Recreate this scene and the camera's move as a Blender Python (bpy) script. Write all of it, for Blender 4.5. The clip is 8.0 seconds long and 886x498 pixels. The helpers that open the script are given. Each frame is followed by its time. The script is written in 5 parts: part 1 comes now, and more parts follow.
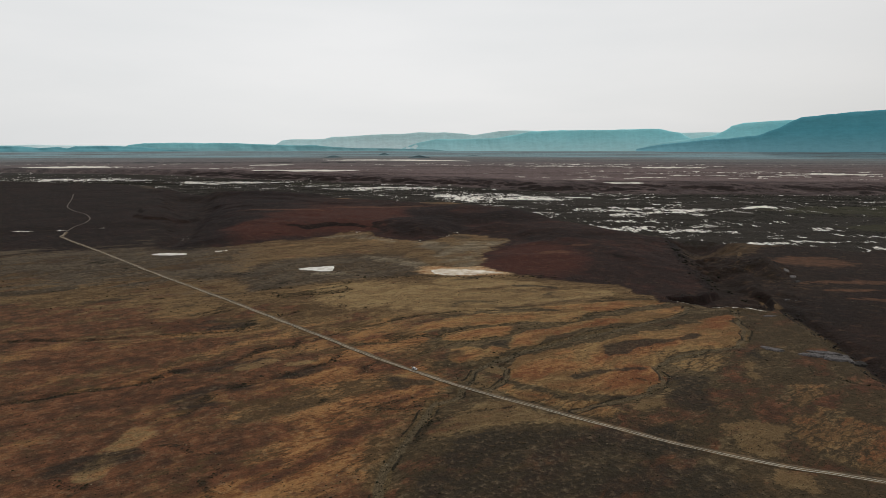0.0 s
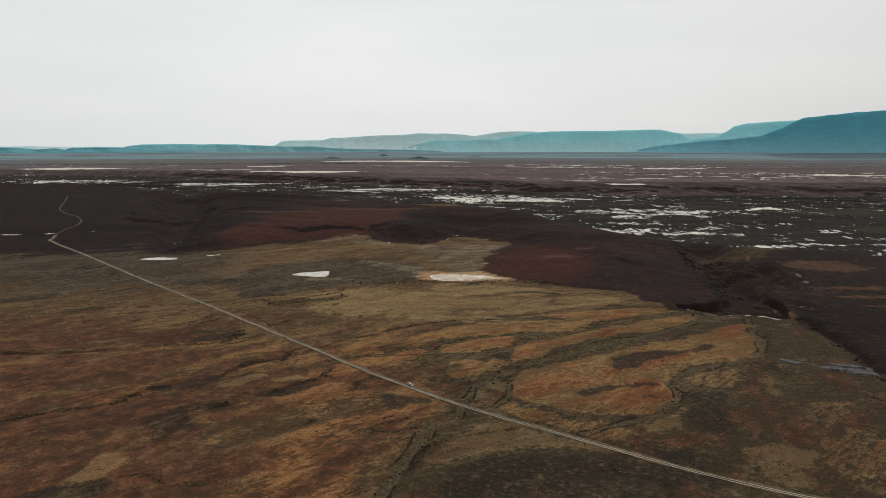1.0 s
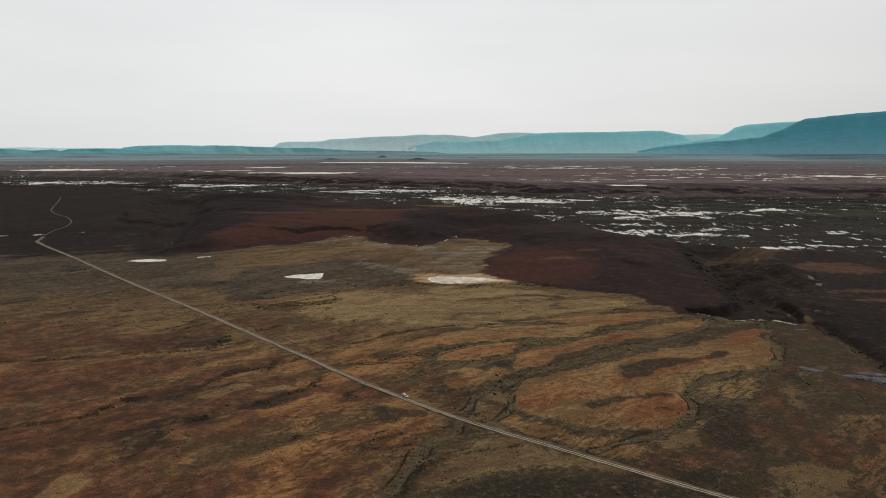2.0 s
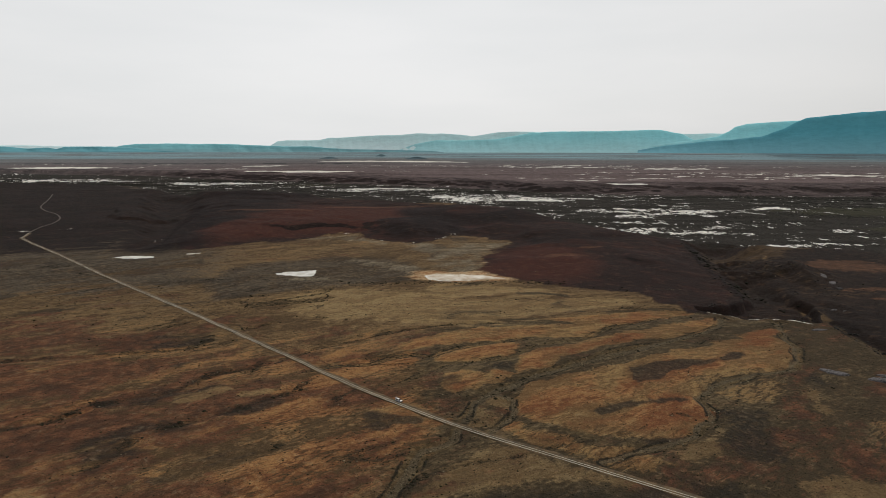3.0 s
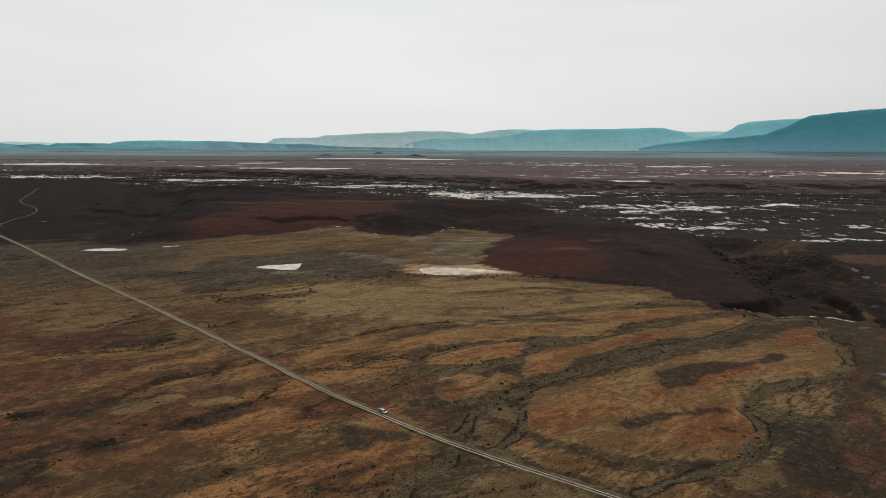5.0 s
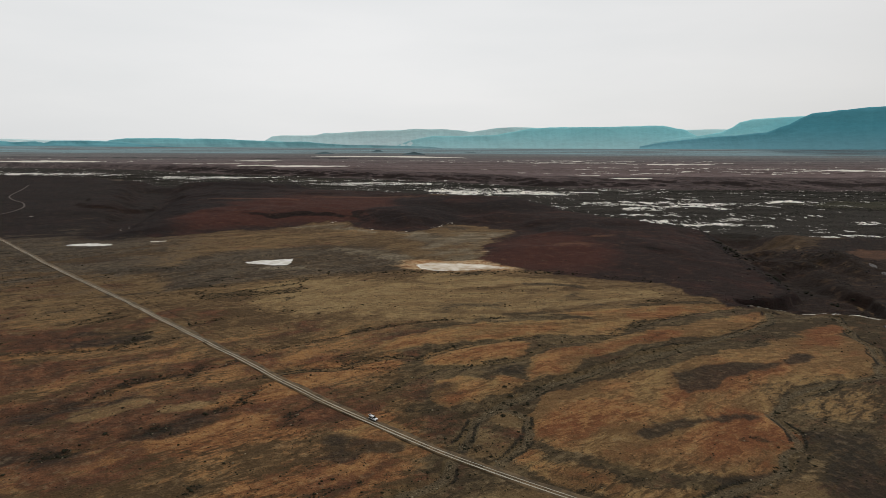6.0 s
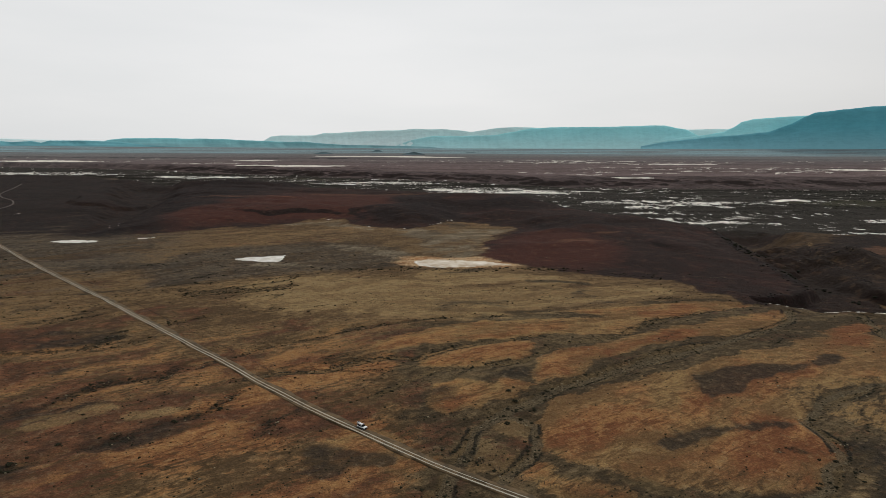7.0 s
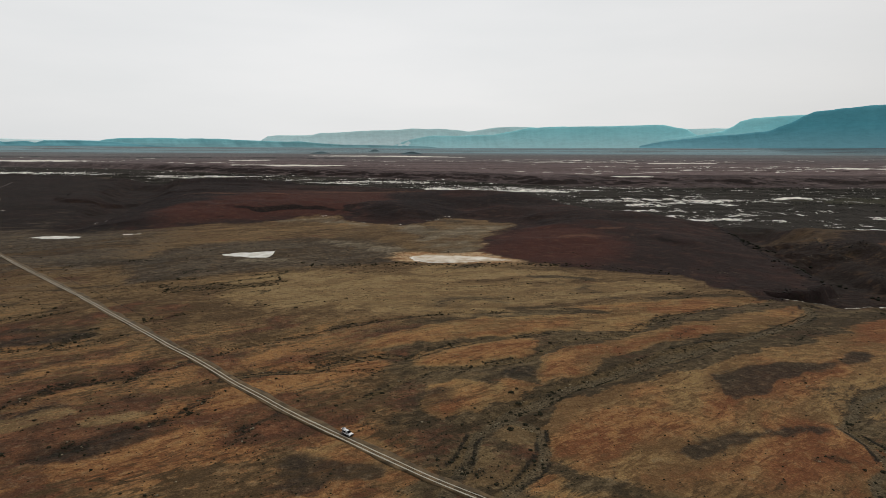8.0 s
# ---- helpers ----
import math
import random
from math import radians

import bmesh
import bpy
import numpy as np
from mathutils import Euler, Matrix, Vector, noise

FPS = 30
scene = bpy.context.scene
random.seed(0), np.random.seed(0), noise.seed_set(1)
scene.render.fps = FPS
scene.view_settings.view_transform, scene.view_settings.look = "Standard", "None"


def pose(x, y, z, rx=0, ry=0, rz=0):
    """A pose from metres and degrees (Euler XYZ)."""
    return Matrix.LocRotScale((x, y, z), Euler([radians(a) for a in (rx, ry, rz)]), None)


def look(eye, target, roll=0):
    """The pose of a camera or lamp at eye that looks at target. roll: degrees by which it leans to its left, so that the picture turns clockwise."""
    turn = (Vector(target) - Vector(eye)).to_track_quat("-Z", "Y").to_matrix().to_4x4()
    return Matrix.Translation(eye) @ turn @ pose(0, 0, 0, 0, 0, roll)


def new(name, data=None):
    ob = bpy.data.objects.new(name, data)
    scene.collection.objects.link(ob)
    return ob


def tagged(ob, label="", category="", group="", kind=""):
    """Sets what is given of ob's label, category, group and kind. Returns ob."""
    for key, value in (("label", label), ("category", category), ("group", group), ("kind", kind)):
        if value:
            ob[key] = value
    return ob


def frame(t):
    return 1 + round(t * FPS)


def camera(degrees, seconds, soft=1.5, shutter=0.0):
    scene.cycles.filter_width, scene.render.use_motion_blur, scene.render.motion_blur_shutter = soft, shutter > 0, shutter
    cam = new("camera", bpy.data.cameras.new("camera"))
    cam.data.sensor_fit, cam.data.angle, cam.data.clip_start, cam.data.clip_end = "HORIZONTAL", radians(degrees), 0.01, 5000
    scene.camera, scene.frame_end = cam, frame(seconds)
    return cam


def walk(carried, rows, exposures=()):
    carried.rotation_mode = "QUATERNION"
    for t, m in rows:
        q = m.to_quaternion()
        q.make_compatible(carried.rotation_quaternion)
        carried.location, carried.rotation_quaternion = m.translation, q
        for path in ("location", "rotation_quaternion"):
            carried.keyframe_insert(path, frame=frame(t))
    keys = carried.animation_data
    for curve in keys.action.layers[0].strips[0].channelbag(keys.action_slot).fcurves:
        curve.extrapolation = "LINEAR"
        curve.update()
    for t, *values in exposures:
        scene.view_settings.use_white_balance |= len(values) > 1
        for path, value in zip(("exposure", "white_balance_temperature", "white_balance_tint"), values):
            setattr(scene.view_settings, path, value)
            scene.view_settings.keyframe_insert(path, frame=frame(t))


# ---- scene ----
cam = camera(74.6, 8.0, soft=0.7)
METRES, EYE, TILT, LEAN, TURN = 240.0, 169.5, -9.8, 0.0, 0.0
ROWS = [
    (0.0, 0.0, 0.0, 0.0, 0.0, 0.0, 0.0),
    (0.5, 0.0032, 0.0616, 0.0116, -0.01, 0.0, 0.0),
    (1.0, 0.0064, 0.1231, 0.0192, 0.01, 0.07, 0.04),
    (1.5, 0.0098, 0.1844, 0.0204, 0.0, 0.19, 0.07),
    (3.0, 0.0187, 0.3723, -0.0049, -0.14, 0.22, -0.03),
    (3.5, 0.0212, 0.4366, -0.0156, -0.19, 0.18, -0.04),
    (4.0, 0.024, 0.5, -0.026, -0.2, 0.18, -0.09),
    (4.5, 0.0269, 0.5638, -0.0368, -0.23, 0.23, -0.11),
    (6.0, 0.0356, 0.7567, -0.0686, -0.31, 0.09, -0.15),
    (6.5, 0.0386, 0.8196, -0.0792, -0.29, 0.18, -0.14),
    (7.0, 0.0415, 0.8756, -0.0916, -0.3, 0.19, -0.13),
    (7.5, 0.044, 0.9288, -0.1042, -0.41, 0.18, -0.09),
    (8.0, 0.0467, 0.9852, -0.1164, -0.48, 0.26, -0.05),
]
walk(cam, [(t, pose(0, 0, EYE, TILT, LEAN, TURN) @ pose(METRES * x, METRES * y, METRES * z, 90 + pitch + 0.035 * (t - 4), roll, yaw)) for t, x, y, z, yaw, pitch, roll in ROWS])

# ---- world, sun and exposure ----
SUN_ELEVATION, SUN_AZIMUTH = 44.0, 50.0      # degrees; azimuth from +y towards +x

world = bpy.data.worlds.new("overcast_sky")
scene.world = world
world.use_nodes = True
wn, wl = world.node_tree.nodes, world.node_tree.links
wn.clear()
w_out = wn.new("ShaderNodeOutputWorld")
w_bg = wn.new("ShaderNodeBackground")
w_sky = wn.new("ShaderNodeTexSky")
w_sky.sky_type = "NISHITA"
w_sky.sun_disc = False
w_sky.sun_elevation = radians(SUN_ELEVATION)
w_sky.sun_rotation = radians(SUN_AZIMUTH)
w_sky.dust_density = 4.0
w_dim = wn.new("ShaderNodeVectorMath")
w_dim.operation = "SCALE"
w_dim.inputs["Scale"].default_value = 0.07
w_co = wn.new("ShaderNodeTexCoord")
w_map = wn.new("ShaderNodeMapping")
w_map.inputs["Scale"].default_value = (1.0, 1.0, 5.0)
w_noise = wn.new("ShaderNodeTexNoise")
w_noise.inputs["Scale"].default_value = 1.6
w_noise.inputs["Detail"].default_value = 5.0
w_ramp = wn.new("ShaderNodeValToRGB")
w_ramp.color_ramp.elements[0].position = 0.30
w_ramp.color_ramp.elements[0].color = (0.80, 0.815, 0.82, 1)
w_ramp.color_ramp.elements[1].position = 0.70
w_ramp.color_ramp.elements[1].color = (0.90, 0.90, 0.90, 1)
# the cloud is brightest high up ahead and duller low down and to the side
w_dot = wn.new("ShaderNodeVectorMath")
w_dot.operation = "DOT_PRODUCT"
w_dot.inputs[1].default_value = (-0.20, 0.92, 0.34)
w_side = wn.new("ShaderNodeMapRange")
for key, value in (("From Min", 0.45), ("From Max", 1.0), ("To Min", 0.72), ("To Max", 1.0)):
    w_side.inputs[key].default_value = value
w_dull = wn.new("ShaderNodeVectorMath")
w_dull.operation = "SCALE"
wl.new(w_co.outputs["Generated"], w_dot.inputs[0])
wl.new(w_dot.outputs["Value"], w_side.inputs["Value"])
wl.new(w_side.outputs["Result"], w_dull.inputs["Scale"])
w_mix = wn.new("ShaderNodeMix")
w_mix.data_type = "RGBA"
w_mix.inputs["Factor"].default_value = 0.92
wl.new(w_co.outputs["Generated"], w_map.inputs["Vector"])
wl.new(w_map.outputs["Vector"], w_noise.inputs["Vector"])
wl.new(w_noise.outputs["Fac"], w_ramp.inputs["Fac"])
wl.new(w_sky.outputs["Color"], w_dim.inputs[0])
wl.new(w_dim.outputs["Vector"], w_mix.inputs["A"])
wl.new(w_ramp.outputs["Color"], w_dull.inputs[0])
wl.new(w_dull.outputs["Vector"], w_mix.inputs["B"])
wl.new(w_mix.outputs["Result"], w_bg.inputs["Color"])
w_bg.inputs["Strength"].default_value = 1.0
wl.new(w_bg.outputs["Background"], w_out.inputs["Surface"])

sun_data = bpy.data.lights.new("sun", "SUN")
sun_data.energy = 1.3
sun_data.angle = radians(10)
sun_data.color = (1.0, 0.96, 0.9)
sun = new("sun", sun_data)
_e, _a = radians(SUN_ELEVATION), radians(SUN_AZIMUTH)
sun.matrix_world = look((math.sin(_a) * math.cos(_e) * 900, math.cos(_a) * math.cos(_e) * 900, math.sin(_e) * 900), (0, 0, 0))
scene.view_settings.exposure = 0.0


# ---- numpy noise and plan tools ----
def smooth(a, b, v):
    u = np.clip((v - a) / (b - a), 0.0, 1.0)
    return u * u * (3 - 2 * u)


def lattice(ix, iy, seed):
    h = ix.astype(np.int64) * 374761393 + iy.astype(np.int64) * 668265263 + seed * 1274126177
    h = h & 0xFFFFFFFF
    h = ((h ^ (h >> 13)) * 1103515245) & 0xFFFFFFFF
    h = ((h ^ (h >> 16)) * 2246822519) & 0xFFFFFFFF
    h = h ^ (h >> 15)
    return (h & 0xFFFFFF) / float(0xFFFFFF) * 2 - 1


def value_noise(x, y, seed=0):
    fx, fy = np.floor(x), np.floor(y)
    u, v = x - fx, y - fy
    u = u * u * u * (u * (u * 6 - 15) + 10)
    v = v * v * v * (v * (v * 6 - 15) + 10)
    a, b = lattice(fx, fy, seed), lattice(fx + 1, fy, seed)
    c, d = lattice(fx, fy + 1, seed), lattice(fx + 1, fy + 1, seed)
    return (a * (1 - u) + b * u) * (1 - v) + (c * (1 - u) + d * u) * v


def fbm(x, y, size, octaves=4, seed=0, gain=0.5):
    """Layered noise, about -1 to 1, whose largest waves are size metres long."""
    total, weight, top = 0.0, 1.0, 0.0
    ca, sa = math.cos(0.6), math.sin(0.6)
    px, py = x / size, y / size
    for k in range(octaves):
        total = total + weight * value_noise(px, py, seed + 17 * k)
        top += weight
        weight *= gain
        px, py = (ca * px - sa * py) * 2.03 + 5.1, (sa * px + ca * py) * 2.03 + 1.7
    return total / top * 1.5


def along(x, y, angle, stretch):
    """Coordinates squeezed along a direction, so that noise runs in streaks that way."""
    c, s = math.cos(radians(angle)), math.sin(radians(angle))
    return (c * x + s * y) / stretch, -s * x + c * y


def line_distance(x, y, pts):
    """Distance to a polyline and the place along it, 0 to 1."""
    best = np.full(np.shape(x), 1e9)
    place = np.zeros(np.shape(x))
    n = len(pts) - 1
    for k in range(n):
        (ax, ay), (bx, by) = pts[k], pts[k + 1]
        dx, dy = bx - ax, by - ay
        u = np.clip(((x - ax) * dx + (y - ay) * dy) / (dx * dx + dy * dy), 0, 1)
        d = np.hypot(x - ax - u * dx, y - ay - u * dy)
        near = d < best
        best = np.where(near, d, best)
        place = np.where(near, (k + u) / n, place)
    return best, place


def area(x, y, pts):
    """Signed distance to a closed outline, negative inside."""
    best = np.full(np.shape(x), 1e9)
    inside = np.zeros(np.shape(x), bool)
    n = len(pts)
    for k in range(n):
        (ax, ay), (bx, by) = pts[k], pts[(k + 1) % n]
        dx, dy = bx - ax, by - ay
        u = np.clip(((x - ax) * dx + (y - ay) * dy) / (dx * dx + dy * dy), 0, 1)
        best = np.minimum(best, np.hypot(x - ax - u * dx, y - ay - u * dy))
        if dy:
            cross = (ay > y) != (by > y)
            inside ^= cross & (x < dx * (y - ay) / dy + ax)
    return np.where(inside, -best, best)


def spots(x, y, items):
    """The greatest of several soft ellipses (x, y, half length, half width, angle); 1 in the middle, 0 at the rim, negative outside."""
    out = np.full(np.shape(x), -9.0)
    for cx, cy, a, b, ang in items:
        c, s = math.cos(radians(ang)), math.sin(radians(ang))
        u, v = (c * (x - cx) + s * (y - cy)) / a, (-s * (x - cx) + c * (y - cy)) / b
        out = np.maximum(out, 1 - np.sqrt(u * u + v * v))
    return out


def bands(x, y, items):
    """The greatest of several soft bands (half width, line): 1 along the middle, 0 at the rim, negative outside."""
    out = np.full(np.shape(x), -9.0)
    for width, line in items:
        out = np.maximum(out, 1 - line_distance(x, y, line)[0] / width)
    return out


# ---- the plan, drawn in units of 1.5 m ----
UNIT = 1.5
ROAD = [(420, 92), (270, 140), (154, 186), (126, 195), (94, 210), (63, 229), (42, 242.5), (23, 254.5), (5, 267), (-15, 283.2), (-26.2, 292.4), (-34.2, 299.4), (-42.5, 307.2), (-49, 313), (-55, 318.6), (-63.6, 327.3), (-73.8, 337.2), (-86.5, 348.6), (-99.5, 361), (-121, 381), (-161, 418.5),
        (-216, 468), (-275, 522), (-358, 601), (-436, 672), (-466, 702), (-474, 718), (-486, 743), (-497, 778), (-503, 811), (-527, 863), (-570, 922), (-613, 964), (-659, 1019), (-692, 1071), (-762, 1194), (-836, 1317)]
LOWLAND = [(-4900, 3000), (-2600, 2550), (-1594, 1950), (-925, 1720), (-640, 1480), (-540, 1330), (-355, 1300), (-120, 1240), (40, 1170), (130, 1080), (185, 960), (238, 850), (285, 745),
           (345, 690), (420, 680), (520, 662), (800, 660), (1500, 760), (3000, 1100), (4900, 1500), (4900, 4900), (-4900, 4900)]
VALLEY = [(285, 760), (262, 660), (240, 570), (227, 505), (219, 466), (204, 449), (176, 443), (175, 433), (188, 424), (205, 417), (226, 412), (238, 411), (248, 428), (262, 468), (280, 520), (300, 600), (345, 660), (380, 760)]
RED_RIGHT = [(17, 755), (50, 756), (68, 745), (86, 718), (72, 684), (58, 652), (45, 612), (37, 578), (37, 548), (48, 527), (65, 517), (89, 509), (113, 499), (135, 489), (148, 478), (156, 450), (174, 432), (205, 440), (236, 470), (250, 540), (275, 640), (302, 745),
             (238, 840), (185, 950), (120, 1080), (20, 1160), (-60, 1060), (10, 900)]
RED_LEFT = [(-300, 640), (-246, 640), (-234, 654), (-209, 680), (-180, 703), (-152, 737), (-117, 763), (-99, 753), (-80, 734), (-53, 715), (-21, 699), (-8, 689), (10, 736), (17, 755), (60, 960), (0, 1150), (-120, 1225), (-355, 1285), (-480, 1310),
            (-440, 1080), (-390, 920), (-345, 790)]
DARK_RIGHT = [(218, 262), (229, 307), (240, 363), (246, 404), (252, 424), (262, 470), (290, 480), (300, 540), (330, 640), (350, 720), (420, 730), (520, 710), (800, 700), (1500, 800), (4900, 1450), (4900, -900), (330, 120)]
DARK_LEFT = [(-4900, 400), (-900, 560), (-620, 640), (-478, 735), (-430, 762), (-380, 740), (-330, 690), (-345, 790), (-390, 920), (-440, 1080), (-540, 1340), (-925, 1730), (-1594, 1960), (-4900, 3000)]
DARK_WEST_COVER = [(-4900, 250), (-900, 430), (-600, 530), (-420, 585), (-340, 612), (-300, 636), (-330, 690), (-345, 790), (-390, 920), (-440, 1080), (-540, 1340), (-925, 1730), (-1594, 1960), (-4900, 3000)]
SHELF = [(-476, 880), (-440, 848), (-400, 856), (-392, 930), (-440, 1010), (-520, 1000)]
GULLY_LEFT = [(-296, 640), (-318, 700), (-345, 780), (-372, 850), (-400, 920), (-440, 1010), (-500, 1150), (-570, 1320), (-640, 1500)]
WASH_MAIN = [(-24, 165), (-18, 195), (-11, 222), (-3, 246), (5, 253), (8, 260), (15, 286), (22, 296), (32, 304), (44, 316), (60, 326), (75, 337), (91, 346), (108, 355), (127, 366), (147, 379), (168, 398), (181, 416)]
WASH_LOOP = [(22, 296), (31, 290), (31, 279), (27, 269), (20, 259)]
WASH_BACK = [(-17, 305), (-11, 312), (-4, 320), (4, 330), (22, 334), (37, 340), (44, 348), (53, 361), (81, 371), (102, 391), (122, 403), (146, 414), (173, 428)]
WASH_MID = [(-56, 321), (-47, 326), (-32, 328), (-20, 338), (-12, 342), (-2, 340), (9, 351), (24, 360), (48, 369)]
WASH_RIGHT = [(60, 240), (85, 250), (97, 259), (101, 266), (108, 270), (113, 282), (113, 293), (125, 304), (148, 317), (172, 327), (186, 341), (197, 362), (199, 379), (212, 408)]
OLD_TRACK = [(30, 276), (40, 268), (52, 261), (61, 253), (70, 249), (79, 248)]
RILL_A = [(-200, 238), (-160, 258), (-147, 264), (-141, 270), (-137, 279), (-127, 287), (-114, 294), (-106, 302), (-101, 315), (-86, 323), (-76, 331)]
RILL_B = [(-120, 222), (-108, 234), (-106, 248), (-99, 260), (-87, 272), (-75, 280), (-68, 289), (-59, 296), (-57, 306), (-53, 315)]
RILL_C = [(-85, 320), (-84, 331), (-72, 337), (-62, 351), (-43, 364), (-32, 374), (5, 391), (36, 398)]
RILL_D = [(-260, 318), (-200, 328), (-152, 343), (-131, 350), (-120, 371), (-100, 392)]
RILL_E = [(-56, 246), (-47, 266), (-42, 281), (-39, 291), (-37, 297)]
DRY_EDGE = [(218, 262), (229, 307), (240, 363), (246, 404)]
SPUR = [(318, 590), (309, 560), (305, 525), (296, 482)]
RILLS = [RILL_A, RILL_B, RILL_C, RILL_D, RILL_E]

# bands of soil: half width and the line that each follows
OVAL_ISLAND = [(35, 294), (40, 303), (52, 306), (59, 314), (72, 323), (85, 328), (98, 333), (112, 343), (130, 354), (147, 361), (168, 373), (194, 381), (193, 360), (190, 348), (183, 338), (174, 330), (160, 324), (146, 317), (136, 311),
               (125, 305), (116, 297), (110, 291), (112, 283), (112, 277), (108, 270), (98, 265), (96, 259), (89, 255), (76, 254), (69, 254), (60, 257), (54, 263), (47, 266), (38, 270), (33, 275), (33, 284)]
SOUTH_ARC = [(29, 268), (37, 265), (45, 258), (55, 251), (63, 250), (72, 249), (76, 242), (80, 237), (70, 235), (62, 236), (55, 241), (47, 247), (37, 254), (28, 257)]
EAST_ISLAND = [(122, 299), (132, 305), (149, 313), (161, 316), (156, 306), (155, 300), (148, 292), (142, 287), (131, 287), (126, 292)]
MIDDLE_ARM = [(36, 328), (40, 340), (46, 345), (54, 353), (66, 358), (83, 369), (93, 372), (108, 382), (127, 390), (143, 400), (160, 408), (177, 416), (180, 412), (159, 392), (142, 381), (123, 373), (106, 367), (89, 357), (76, 350), (63, 342), (53, 332), (44, 324), (37, 320)]
ARM_WEST = [(1, 347), (18, 357), (33, 362), (45, 366), (42, 351), (36, 341), (22, 335), (6, 331), (-1, 333)]
ROAD_ISLAND = [(1, 315), (9, 323), (16, 324), (21, 315), (26, 321), (34, 318), (27, 307), (18, 302), (8, 296), (2, 298)]
UPPER_ARM = [(-19, 362), (5, 376), (26, 390), (48, 393), (75, 397), (95, 400), (105, 396), (88, 377), (69, 372), (51, 371), (33, 365), (15, 360), (-7, 349), (-23, 344)]
FAR_ARM = [(64, 408), (97, 420), (122, 425), (152, 429), (169, 428), (146, 414), (118, 402), (100, 396), (85, 401)]
SLIVER = [(174, 381), (202, 394), (210, 394), (194, 381), (174, 372)]
LOOP_ISLE = [(23, 290), (27, 293), (29, 287), (28, 281), (24, 281), (23, 285)]
LOOP_SPIT = [(11, 280), (18, 280), (24, 273), (24, 266), (17, 264), (11, 270)]
CAR_ISLAND = [(-25, 278), (-15, 284), (-4, 277), (5, 268), (-4, 261), (-12, 265), (-20, 270)]
ORANGE_EAST = [(160, 262), (170, 271), (188, 274), (190, 267), (176, 256), (159, 245), (158, 249)]
ORANGE_SOUTH = [(150, 234), (167, 246), (177, 241), (177, 233), (184, 228), (196, 219), (173, 191), (147, 194), (141, 201), (143, 213), (142, 221)]
KHAKI_HOOK = [(86, 245), (94, 250), (99, 251), (103, 258), (110, 266), (113, 267), (108, 261), (101, 254), (97, 244), (93, 240), (89, 238), (85, 240)]
ROAD_SOUTH = [(-1, 216), (7, 233), (17, 245), (30, 248), (44, 240), (55, 234), (65, 228), (51, 228), (35, 227), (22, 224), (10, 218)]
KHAKI_SOUTH = [(119, 223), (130, 228), (141, 225), (133, 216), (124, 211), (127, 205), (121, 199), (115, 203), (114, 210)]
KHAKI_ROAD = [(115, 186), (125, 191), (132, 189), (125, 181), (116, 179)]
KHAKI_WISP = [(160, 298), (166, 302), (165, 294), (160, 283), (156, 281), (156, 287)]
RUST_ISLANDS = [OVAL_ISLAND, SOUTH_ARC, EAST_ISLAND, MIDDLE_ARM, ARM_WEST, ROAD_ISLAND, UPPER_ARM, FAR_ARM, SLIVER, CAR_ISLAND, ORANGE_EAST, ORANGE_SOUTH]
KHAKI_ISLANDS = [LOOP_ISLE, LOOP_SPIT, KHAKI_HOOK, ROAD_SOUTH, KHAKI_SOUTH, KHAKI_ROAD, KHAKI_WISP]
# dark silt lying in and between the islands
DARK_POOLS = [[(61, 280), (67, 286), (76, 290), (86, 292), (97, 292), (110, 292), (95, 289), (84, 288), (72, 283), (64, 277)],
              [(95, 326), (105, 333), (123, 338), (142, 338), (133, 331), (114, 323), (104, 315), (94, 310), (92, 315)],
              [(144, 342), (155, 353), (161, 351), (153, 339), (144, 335)], [(78, 254), (90, 256), (99, 262), (93, 254), (83, 250), (78, 251)]]
DARK_FLATS = [[(116, 282), (128, 285), (135, 282), (135, 275), (123, 262), (120, 251), (118, 241), (109, 238), (105, 247), (106, 258), (113, 268)],
              [(179, 322), (184, 319), (179, 310), (170, 305), (170, 312)], [(19, 326), (27, 331), (38, 336), (37, 326), (29, 321)], [(-28, 268), (-22, 272), (-13, 270), (-13, 262), (-21, 260), (-26, 263)],
              [(-3, 314), (5, 318), (9, 312), (6, 306), (-1, 306)], [(8, 214), (15, 222), (38, 220), (32, 210), (21, 206), (10, 204)], [(72, 218), (87, 227), (102, 219), (88, 212), (76, 209)]]
DARK_FANS = [[(-152, 356), (-140, 362), (-122, 369), (-117, 373), (-124, 359), (-134, 350), (-145, 350)], [(-122, 241), (-120, 249), (-114, 259), (-107, 263), (-98, 259), (-103, 251), (-101, 240), (-107, 235), (-114, 233)],
             [(-87, 273), (-80, 282), (-68, 289), (-56, 286), (-70, 277), (-81, 267)], [(-105, 254), (-101, 265), (-92, 268), (-89, 264), (-94, 255), (-98, 250)]]
# the gravelly flat that the eastern islands stand in
EAST_FLAT = [(-40, 120), (-26, 165), (-14, 222), (0, 255), (3, 275), (-2, 300), (-6, 320), (-14, 346), (-22, 366), (30, 398), (80, 412), (120, 432), (175, 430), (216, 412), (248, 404), (242, 363), (231, 307), (222, 262), (340, 110), (150, 60)]
RED_HEARTS = [[(37, 563), (50, 602), (71, 652), (93, 683), (118, 640), (150, 612), (152, 580), (128, 540), (99, 512), (68, 506), (47, 519), (38, 539)],
              [(-254, 933), (-201, 1036), (-88, 1013), (-28, 892), (-53, 800), (-58, 775), (-91, 767), (-142, 753), (-175, 729), (-215, 697), (-238, 664), (-281, 725), (-267, 770), (-254, 834)],
              [(-66, 791), (-36, 756), (-3, 740), (-9, 719), (-34, 717), (-54, 734), (-77, 759)]]
